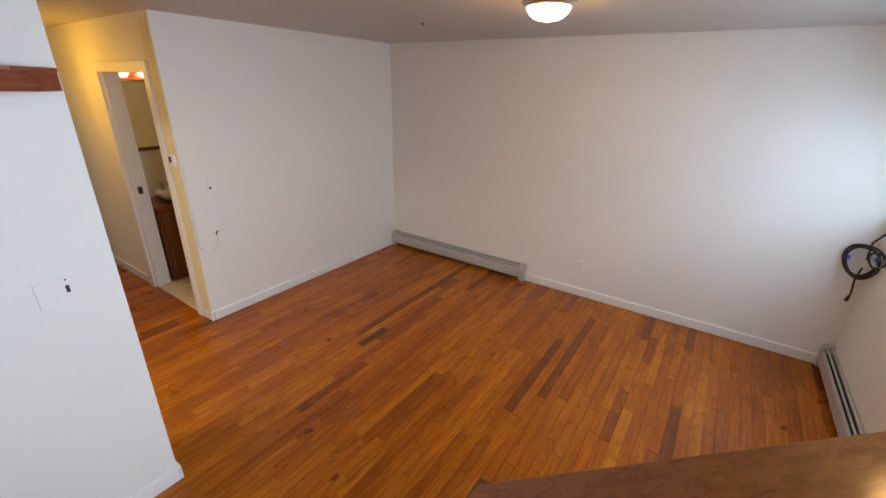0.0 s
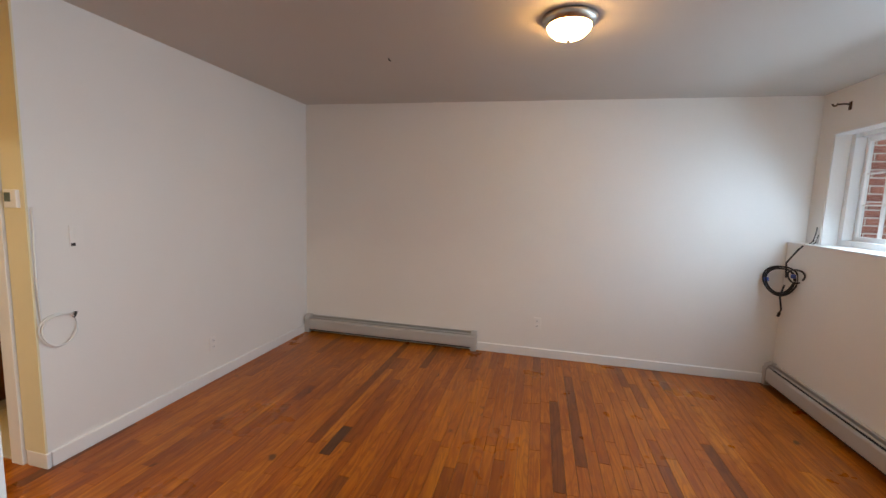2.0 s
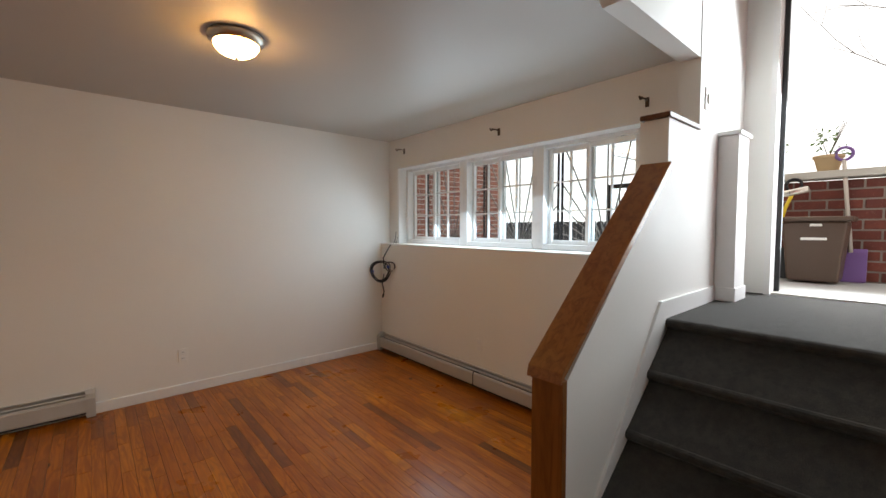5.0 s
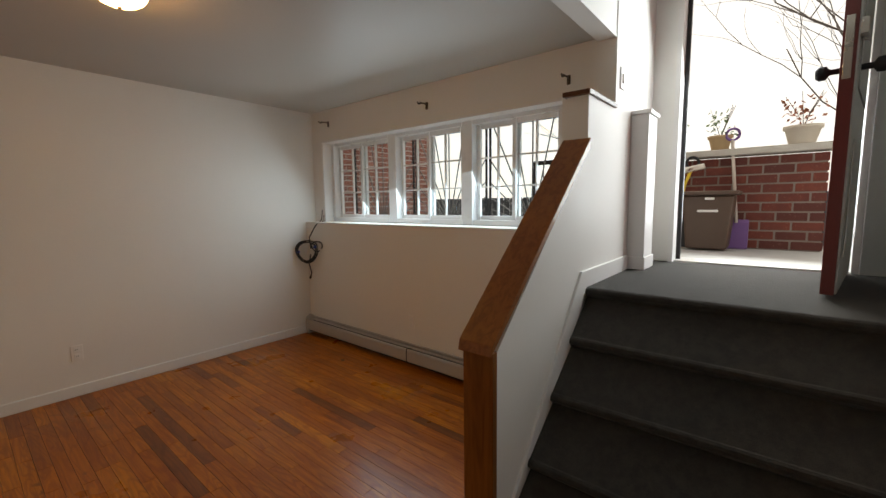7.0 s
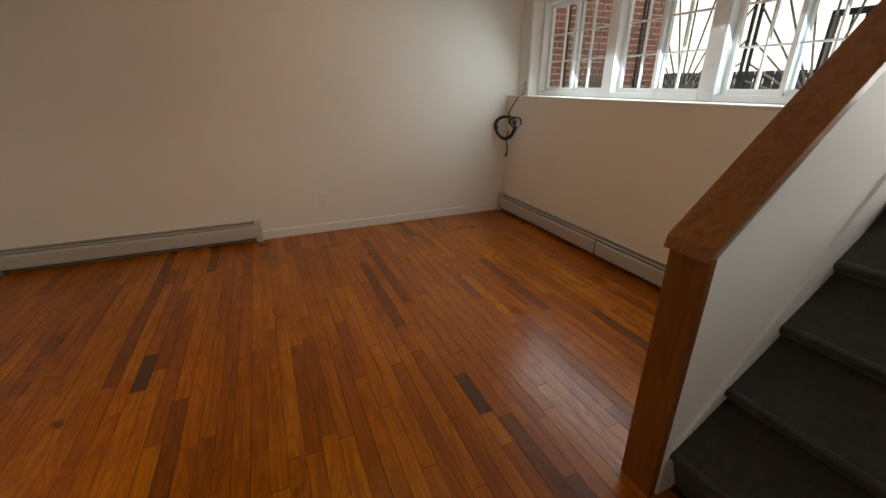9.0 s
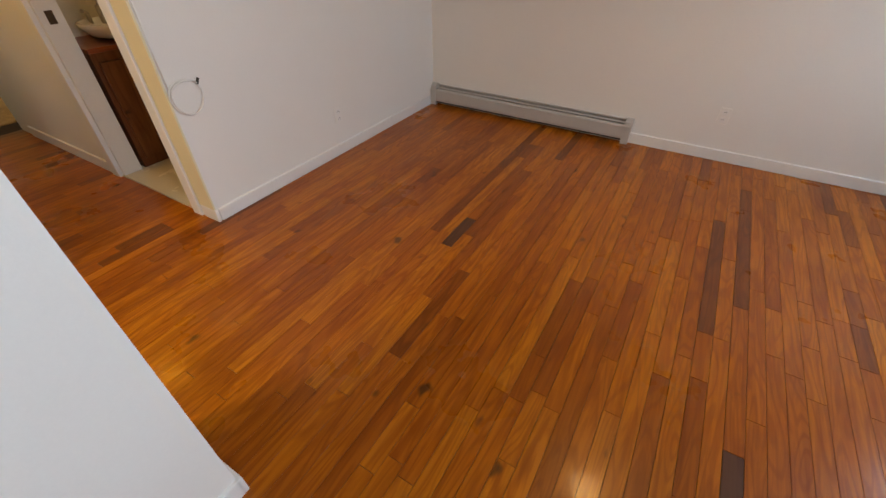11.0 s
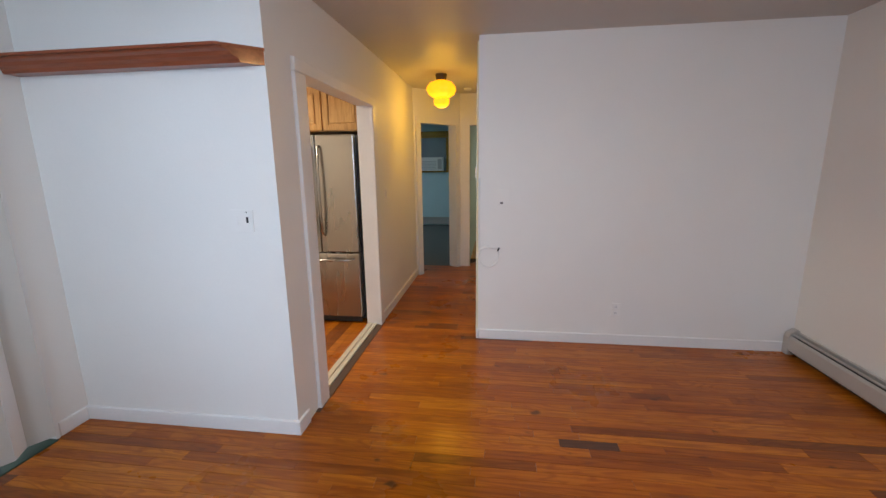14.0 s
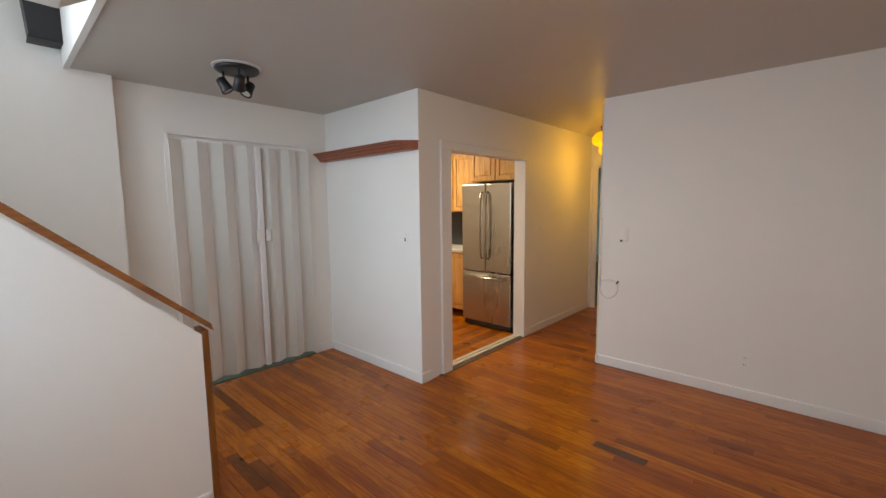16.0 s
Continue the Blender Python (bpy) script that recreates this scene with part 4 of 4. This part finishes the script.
part("window_frame", boxes((-9.95, -9.91, -0.98, -0.90, 1.30, 2.12), (-9.95, -9.91, 0.14, 0.22, 1.30, 2.12), (-9.95, -9.88, -1.02, 0.26, 2.12, 2.27), (-9.95, -9.91, -0.90, 0.14, 1.30, 1.34), bevel=0.006), YELLOWWOOD, bw)
part("pane", boxes((-9.949, -9.94, -0.90, 0.14, 1.34, 2.12)), surface("grey_window_light", (0.35, 0.40, 0.42), 0.1), bw)
ac = thing("air_conditioner", (-9.85, -0.15, 1.345), "white window air conditioner with front louvres", "air conditioner")
part("case", boxes((-9.939, -9.78, -0.50, 0.08, 1.341, 1.66), bevel=0.01), PLATE, ac)
for k in range(6):
    part("louvre", boxes((-9.781, -9.772, -0.46, -0.08, 1.38 + 0.035 * k, 1.392 + 0.035 * k)), HEATER, ac)
part("control_panel", boxes((-9.781, -9.774, -0.05, 0.05, 1.38, 1.62)), HEATER, ac)
bh = thing("baseboard_heater", (-9.9, -0.4, 0), "white baseboard heater on the blue bedroom wall", "heater", "baseboard heaters")
part("back_panel", boxes((-9.949, -9.94, -2.1, 0.85, 0.02, 0.20)), HEATER, bh)
part("front_panel", boxes((-9.89, -9.88, -2.1, 0.85, 0.04, 0.155), bevel=0.003), HEATER, bh)
part("top_panel", boxes((-9.94, -9.90, -2.1, 0.85, 0.19, 0.20)), HEATER, bh)
yh = thing("baseboard_heater", (-8.97, 2.0, 0), "pale baseboard heater on the yellow wall", "heater", "baseboard heaters")
part("back_panel", boxes((-8.999, -8.99, 1.0, 3.0, 0.02, 0.20)), HEATER, yh)
part("front_panel", boxes((-8.94, -8.93, 1.0, 3.0, 0.04, 0.155), bevel=0.003), HEATER, yh)
sd = thing("smoke_detector", (-5.4, 1.0, 2.455), "small round white smoke detector on the hall ceiling", "smoke detector")
part("case", lathe([(0.05, 0.002), (0.055, -0.015), (0.045, -0.032), (0.02, -0.035)], (-5.4, 1.0, 2.454), 24), PLATE, sd)

# ---- entrance door ----
fd = tagged(new("door_1"), "heavy entrance door standing open, red outside and white inside", "door", kind="structure")
fd.location = (1.93, -0.44, 1.095)
ORIGIN[fd.name] = Vector(fd.location)
swing = Matrix.Translation((1.93, -0.44, 0)) @ Matrix.Rotation(radians(-7.8), 4, "Z")


def on_leaf(bm):
    bmesh.ops.transform(bm, matrix=swing, verts=bm.verts[:])
    return bm


lf = part("leaf", on_leaf(boxes((-0.86, 0.0, -0.006, 0.038, 1.10, 3.08), bevel=0.002)), REDDOOR, fd, "dark red outer face and edge")
part("inner_face", on_leaf(boxes((-0.85, -0.005, -0.012, -0.0065, 1.105, 3.075))), DOORWHITE, fd, "white painted inner face")
part("panel", on_leaf(boxes((-0.72, -0.15, -0.019, -0.0125, 1.95, 2.85), bevel=0.004)), DOORWHITE, fd)
part("panel", on_leaf(boxes((-0.72, -0.15, -0.019, -0.0125, 1.25, 1.75), bevel=0.004)), DOORWHITE, fd)
part("outer_knob", on_leaf(lathe([(0.012, 0.0), (0.012, 0.035), (0.028, 0.045), (0.03, 0.065), (0.02, 0.078)], (-0.79, 0.038, 2.02), 20, Euler((radians(-90), 0, 0)).to_matrix().to_4x4())), IRON, lf, "dark knob")
part("inner_knob", on_leaf(lathe([(0.012, 0.0), (0.012, 0.035), (0.028, 0.045), (0.03, 0.065), (0.02, 0.078)], (-0.79, -0.02, 2.02), 20, Euler((radians(90), 0, 0)).to_matrix().to_4x4())), IRON, fd, "dark knob")
part("deadbolt", on_leaf(boxes((-0.868, -0.75, -0.035, -0.0125, 2.13, 2.19), (-0.868, -0.8605, 0.004, 0.03, 1.97, 2.21), bevel=0.002)), NICKEL, fd, "metal deadbolt and latch plate")
dc = tagged(new("entrance_frame"), "white entrance door frame", "trim", kind="structure")
part("jamb", boxes((1.90, 2.10, 0.415, 0.445, 1.081, 3.12)), TRIM, dc)
part("jamb", boxes((1.94, 2.10, -0.49, -0.46, 1.081, 3.12)), TRIM, dc)
part("weather_strip", boxes((2.02, 2.05, 0.390, 0.415, 1.093, 3.10)), BLACK, dc, "black weather strip")
part("casing_board", boxes((1.928, 1.95, -0.60, -0.492, 1.081, 3.12), bevel=0.004), TRIM, dc)
rb = thing("stair_handrail", (1.0, -0.9, 1.9), "brown wooden handrail on the stairwell wall", "handrail")
part("rail", tube([(0.55, -0.88, 1.68), (1.02, -0.88, 2.06), (1.05, -0.88, 2.09)], 0.024, 12), CAPWOOD, rb)
part("bracket", tube([(0.95, -0.951, 1.93), (0.95, -0.90, 1.93), (0.95, -0.88, 1.98)], 0.008), BRONZE, rb)
structure("landing_baseboard", boxes((0.86, 1.925, -0.952, -0.935, 1.081, 1.17), bevel=0.004), TRIM, "white baseboard on the landing", "baseboard")

# ---- outside ----
structure("ground", boxes((2.10, 1500, -1500, 1500, -0.4, 0.92), (-1500, 2.10, 5.0, 1500, -0.4, 0.92)), GROUND, "grey front yard ground", "ground")
structure("porch", boxes((2.10, 3.6, -1.6, 1.6, 0.9, 1.065), bevel=0.01), CONCRETE, "pale concrete porch slab", "porch")
structure("wall_outer", boxes((1.751, 1.80, 0.9, 3.70, 2.10, 3.6), (1.751, 1.80, 0.9, 3.70, -0.1, 1.20), (1.612, 1.66, 3.80, 4.2, -0.1, 3.6)), MORTAR)


def brick_wall(name, origin, along, courses, per, label, mat, size=(0.20, 0.057, 0.09), joint=0.011, core=None, bed=MORTAR):
    """Running bond; along: 'y' (faces west) or 'x' (faces south). Bricks share two meshes."""
    ob = tagged(part(name, core, bed), label, "brick wall", kind="structure")
    ORIGIN[ob.name] = Vector()
    meshes = []
    for w in (size[0], size[0] / 2 - joint / 2):
        dims = (size[2], w, size[1]) if along == "y" else (w, size[2], size[1])
        bm = boxes((0, dims[0], 0, dims[1], 0, dims[2]), bevel=0.004, seg=1)
        me = bpy.data.meshes.new("brick")
        bm.to_mesh(me)
        bm.free()
        me.materials.append(mat)
        meshes.append(me)
    rnd = random.Random(3)
    step = size[0] + joint
    for c in range(courses):
        pos, k = 0.0, 0
        while k < per:
            half = c % 2 and k == 0
            o = new("brick", meshes[1 if half else 0])
            o.parent = ob
            d = rnd.uniform(-0.0025, 0.0025)
            z = origin[2] + c * (size[1] + joint)
            o.location = (origin[0] + d, origin[1] + pos, z) if along == "y" else (origin[0] + pos, origin[1] + d, z)
            pos += step / 2 if half else step
            k += 1
    return ob


brick_wall("porch_wall", (3.30, -0.42, 1.075), "y", 10, 9, "red brick porch parapet", BRICK, size=(0.20, 0.068, 0.09), joint=0.0135, bed=MORTARDARK, core=boxes((3.306, 3.42, -0.41, 1.50, 1.065, 1.875)))
cop = thing("wall_coping", (3.36, 0.5, 1.89), "pale stone coping on the brick parapet", "coping")
part("stone", boxes((3.25, 3.47, -0.46, 1.56, 1.893, 1.955), bevel=0.008), COPING, cop)
brick_wall("neighbour_wall", (1.68, 4.20, 1.0), "x", 30, 10, "pale red brick side wall beyond windows", BRICK2, core=boxes((1.66, 3.78, 4.206, 4.5, 0.9, 3.06)))

bn = thing("garbage_bin", (3.10, 0.40, 1.065), "brown wheeled garbage bin on the porch", "bin")
part("body", prism([(0.20, 1.08), (0.50, 1.08), (0.54, 1.54), (0.16, 1.54)], 2.92, 3.20, "x", bevel=0.015), BINBROWN, bn)
part("lid", boxes((2.89, 3.22, 0.13, 0.56, 1.543, 1.58), bevel=0.012), BINBROWN, bn, "grey-brown lid")
part("label_strip", boxes((2.912, 2.919, 0.27, 0.42, 1.40, 1.42)), PLATE, bn, "white label")
part("label_strip", boxes((2.912, 2.919, 0.30, 0.37, 1.505, 1.525)), PLATE, bn, "white label")
for y in (0.29, 0.51):
    part("wheel", lathe([(0.05, -0.02), (0.06, -0.012), (0.06, 0.012), (0.05, 0.02)], (3.18, y, 1.125), 20, Euler((radians(90), 0, 0)).to_matrix().to_4x4()), BLACK, bn)


def shovel(at, tilt, grip, blade_mat, shaft_mat, top, label):
    x, y = at
    ob = thing("snow_shovel", (x, y, 1.065), label, "shovel")
    part("shaft", tube([(x, y, 1.30), (x + 0.03, y + tilt * 0.5, 1.65), (x + 0.06, y + tilt, top)], 0.014), shaft_mat, ob)
    part("grip", tube(ring_points((x + 0.062, y + tilt, top + 0.05), (0, 1, 0), (0, 0, 1), 0.05, 0, 360, 20), 0.012), grip, ob)
    part("blade", prism([(x - 0.02, 1.07), (x + 0.015, 1.07), (x + 0.035, 1.30), (x + 0.02, 1.33), (x + 0.0, 1.30)], y - 0.09, y + 0.09, "y", bevel=0.004), blade_mat, ob)
    return ob


shovel((3.22, 0.16), 0.07, PURPLE, PURPLE, ASHWOOD, 2.03, "snow shovel with purple blade and pale shaft")
shovel((3.16, 0.62), -0.10, IRON, IRON, YELLOW, 1.80, "shovel with yellow shaft and dark grip")


def planter(y, r, h, mat, leaf_mat, label, n):
    x, z = 3.36, 1.955
    ob = thing("planter", (x, y, z), label, "planter", "planters on the coping")
    part("pot", lathe([(r * 0.62, 0.0), (r * 0.68, 0.01), (r * 0.9, h * 0.8), (r, h * 0.82), (r * 1.02, h), (r * 0.9, h), (r * 0.86, h * 0.9), (0.02, h * 0.88)], (x, y, z), 28), mat, ob)
    rnd = random.Random(int(y * 100) + 7)
    bm = bmesh.new()
    for k in range(n):
        a, rr, hh = rnd.uniform(0, 6.28), rnd.uniform(0.02, r * 1.3), rnd.uniform(h, h + 0.22)
        c = Vector((x + rr * math.cos(a), y + rr * math.sin(a), z + hh))
        u = Vector((rnd.uniform(-1, 1), rnd.uniform(-1, 1), rnd.uniform(-1, 1))).normalized()
        v = u.orthogonal().normalized()
        s = rnd.uniform(0.015, 0.035)
        q = [bm.verts.new(c + u * s), bm.verts.new(c + v * s * 0.45), bm.verts.new(c - u * s), bm.verts.new(c - v * s * 0.45)]
        bm.faces.new(q)
    tagged(part("leaves", bm, leaf_mat, ob), kind="stuff")
    for k in range(5):
        a = rnd.uniform(0, 6.28)
        part("stem", tube([(x, y, z + h * 0.85), (x + 0.04 * math.cos(a), y + 0.04 * math.sin(a), z + h + 0.1), (x + r * math.cos(a), y + r * math.sin(a), z + h + 0.26)], 0.004, 6, 0.5), BARK, ob)
    return ob


planter(0.33, 0.10, 0.13, TERRA, LEAF, "tan planter with green twiggy plant", 45)
planter(-0.24, 0.13, 0.15, STONEPOT, LEAFRED, "pale stone planter with dry orange leaves", 60)
planter(0.72, 0.10, 0.13, TERRA, LEAF, "tan planter with green twiggy plant", 70)
pr = thing("pipe_rail", (2.7, 0.5, 1.065), "grey metal pipe handrail beside the porch", "handrail")
part("rail", tube([(2.75, 0.75, 1.70), (2.75, 0.55, 1.74), (2.74, 0.36, 1.78)], 0.024, 12), NICKEL, pr)
part("post", tube([(2.75, 0.70, 1.06), (2.75, 0.70, 1.71)], 0.022, 12), NICKEL, pr)

# security bars in a sunburst pattern, one grille for each window
for a, b in ((2.585, 3.553), (1.70, 2.585), (0.845, 1.70)):
    gr = thing("window_grille", (1.84, (a + b) / 2, 1.21), "black iron security grille in a sunburst pattern", "grille", "window grilles")
    x = 1.84
    part("frame_rail", boxes((x - 0.008, x + 0.008, a + 0.01, b - 0.01, 1.215, 1.235)), IRON, gr)
    part("frame_rail", boxes((x - 0.008, x + 0.008, a + 0.01, b - 0.01, 2.07, 2.085)), IRON, gr)
    c = Vector((x, (a + b) / 2, 1.235))
    for y in (a + 0.012, b - 0.028):
        part("frame_rail", boxes((x - 0.008, x + 0.008, y, y + 0.016, 1.236, 2.069)), IRON, gr)
    for k in range(15):
        ang = radians(6 + 12.0 * k)
        dy, dz = math.cos(ang), math.sin(ang)
        t = min((0.48 * (b - a) / abs(dy)) if abs(dy) > 0.01 else 9, 0.835 / dz)
        part("bar", tube([c + Vector((0, dy * 0.05, dz * 0.05)), c + Vector((0, dy * t, dz * t))], 0.0065, 6), BARGREY, gr)
    part("hub", tube(ring_points(c, (0, 1, 0), (0, 0, 1), 0.06, 0, 180, 12), 0.008, 6), IRON, gr)

fence = thing("yard_fence", (5.6, 3.0, 0.92), "dark stained slatted yard fence", "fence")
for k in range(56):
    y = -1.0 + 0.135 * k
    part("slat", boxes((5.60, 5.62, y, y + 0.115, 0.92, 1.60)), GREYSLAT, fence)
part("rail", boxes((5.57, 5.60, -1.0, 6.6, 1.50, 1.56)), GREYSLAT, fence)
part("rail", boxes((5.57, 5.60, -1.0, 6.6, 1.05, 1.11)), GREYSLAT, fence)
gate = thing("iron_gate", (3.6, 1.9, 0.92), "black iron gate frame with thin bars", "gate")
part("gate_frame", boxes((3.58, 3.63, 2.30, 2.35, 0.92, 2.02), (3.58, 3.63, 1.60, 1.65, 0.92, 2.02), (3.58, 3.63, 1.65, 2.30, 1.97, 2.02), (3.58, 3.63, 1.65, 2.30, 1.55, 1.585), (3.58, 3.63, 1.65, 2.30, 1.0, 1.04)), IRON, gate)
for k in range(6):
    part("bar", tube([(3.605, 1.75 + 0.09 * k, 1.0), (3.605, 1.75 + 0.09 * k, 1.98)], 0.008, 6), IRON, gate)


def tree(at, height, seed, label, leaf=0):
    rnd = random.Random(seed)
    ob = thing("street_tree", at, label, "tree", "bare trees")
    pts = [Vector(at) + Vector((0.08 * math.sin(k * 1.3), 0.08 * math.cos(k), height * 0.5 * k / 5)) for k in range(6)]
    part("trunk", tube(pts, 0.12, 10, 0.7), BARK, ob)
    twigs = []

    def grow(p, d, length, r, depth, acc):
        q, line = p.copy(), [p.copy()]
        for _ in range(5):
            d = (d + Vector((rnd.uniform(-.22, .22), rnd.uniform(-.22, .22), rnd.uniform(-.12, .2)))).normalized()
            q = q + d * length / 5
            line.append(q.copy())
        acc.append((line, r))
        if depth:
            for k in range(4):
                base = line[rnd.randint(1, 5)]
                nd = (d + Vector((rnd.uniform(-1, 1), rnd.uniform(-1, 1), rnd.uniform(-.3, .6)))).normalized()
                grow(base, nd, length * rnd.uniform(0.5, 0.75), r * 0.5, depth - 1, acc)
    for k in range(5):
        acc = []
        a = 6.28 * k / 9 + rnd.uniform(-.3, .3)
        grow(pts[rnd.randint(2, 5)], Vector((math.cos(a), math.sin(a), rnd.uniform(0.1, 1.0))).normalized(), height * 0.45, 0.016, 2, acc)
        part("limb", merge(*[tube(l, r, 5, 0.55) for l, r in acc]), BARK, ob)
    return ob


tree((7.6, -1.6, 0.92), 5.5, 4, "bare grey street tree with fine branches")
tree((8.6, 2.6, 0.92), 6.0, 9, "bare grey street tree with fine branches")


# the entrance and the yard, set to the landing's height
OUTSIDE = ("door_1", "entrance_frame", "stair_handrail", "landing_baseboard", "ground", "porch", "porch_wall", "wall_coping", "neighbour_wall", "garbage_bin",
           "snow_shovel", "snow_shovel.001", "planter", "planter.001", "planter.002", "pipe_rail", "yard_fence", "iron_gate", "street_tree", "street_tree.001")
for k in OUTSIDE:
    bpy.data.objects[k].location += Vector((0, -0.17, -0.08))


# ---- floor strips, last ----
WID = 0.066


def plank_bm(bm, x0, x1, y0, y1, z=0.0):
    g, c = 0.0008, 0.0003
    lo = [bm.verts.new(p) for p in ((x0 + g, y0 + g, -0.012), (x1 - g, y0 + g, -0.012), (x1 - g, y1 - g, -0.012), (x0 + g, y1 - g, -0.012))]
    mid = [bm.verts.new((v.co.x, v.co.y, z - c)) for v in lo]
    k = 0.0002 * math.sin(x0 * 913.7 + y0 * 57.3)  # each strip lies a hair askew
    hi = [bm.verts.new(p) for p in ((x0 + g + c, y0 + g + c, z + k), (x1 - g - c, y0 + g + c, z), (x1 - g - c, y1 - g - c, z), (x0 + g + c, y1 - g - c, z + k))]
    for a, b in ((lo, mid), (mid, hi)):
        for i in range(4):
            j = (i + 1) % 4
            bm.faces.new((a[i], a[j], b[j], b[i]))
    bm.faces.new(hi)


def columns():
    rnd = random.Random(11)
    k = -64
    while True:
        x0 = -1.909 + WID * k
        x1 = x0 + WID
        k += 1
        if x0 > 1.35:
            return
        if x1 < -5.95:
            continue
        if x1 < -1.90:
            ya, yb = 0.30, (NORTH if x0 > -3.25 else 1.25)
        elif x0 < 0.0:
            ya, yb = -1.04, NORTH
        else:
            ya, yb = 0.45, NORTH
        cuts, y = [], ya - rnd.uniform(0, 0.7)
        while y < yb:
            cuts.append(y)
            y += rnd.choice((0.28, 0.4, 0.55, 0.7, 0.9, 1.15)) * rnd.uniform(0.85, 1.15)
        cuts.append(yb + 0.01)
        fixed = None
        if abs(x0 + 1.909) < 0.01:
            fixed = (1.76, 2.069)
        if abs(x0 + 0.457) < 0.01:
            fixed = (0.99, 1.265)
        if fixed:
            cuts = [c for c in cuts if c < fixed[0] - 0.12 or c > fixed[1] + 0.12] + list(fixed)
            cuts.sort()
        for a, b in zip(cuts, cuts[1:]):
            a, b = max(a, ya), min(b, yb)
            if b - a > 0.02:
                yield x0, x1, a, b, fixed == (a, b)


floor = bpy.data.objects["floor"]
rest, made = bmesh.new(), 0
jit = random.Random(5)
for x0, x1, a, b, dark in columns():
    near = -2.35 < x0 < 0.35 and b > -0.6 and a < 3.0
    z = jit.uniform(-0.0002, 0.0002)
    if dark or (near and made < 300):
        bm = bmesh.new()
        plank_bm(bm, x0, x1, a, b, z)
        worn = -0.17 < x0 < -0.02 and a < 1.3 and b > 0.85 and b - a < 0.75
        part("plank", bm, DARKPLANK if dark else DARKISH if worn else FLOOR, floor)
        made += 1
    else:
        plank_bm(rest, x0, x1, a, b, z)
tagged(part("plank_field", rest, FLOORJ, floor), kind="stuff")
kit = bmesh.new()
y = -3.0
while y < 0.2:
    x = -5.2 - jit.uniform(0, 0.6)
    while x < -1.9:
        w = jit.uniform(0.4, 1.1)
        plank_bm(kit, max(x, -5.2), min(x + w, -1.9), y, min(y + WID, 0.2))
        x += w
    y += WID
structure("kitchen_floor", boxes((-5.2, -1.9, -3.1, -1.3, -0.2, -0.012)), GAP, "oak strip kitchen floor", "floor")
tagged(part("plank_field", kit, FLOORJ, bpy.data.objects["kitchen_floor"]), kind="stuff")
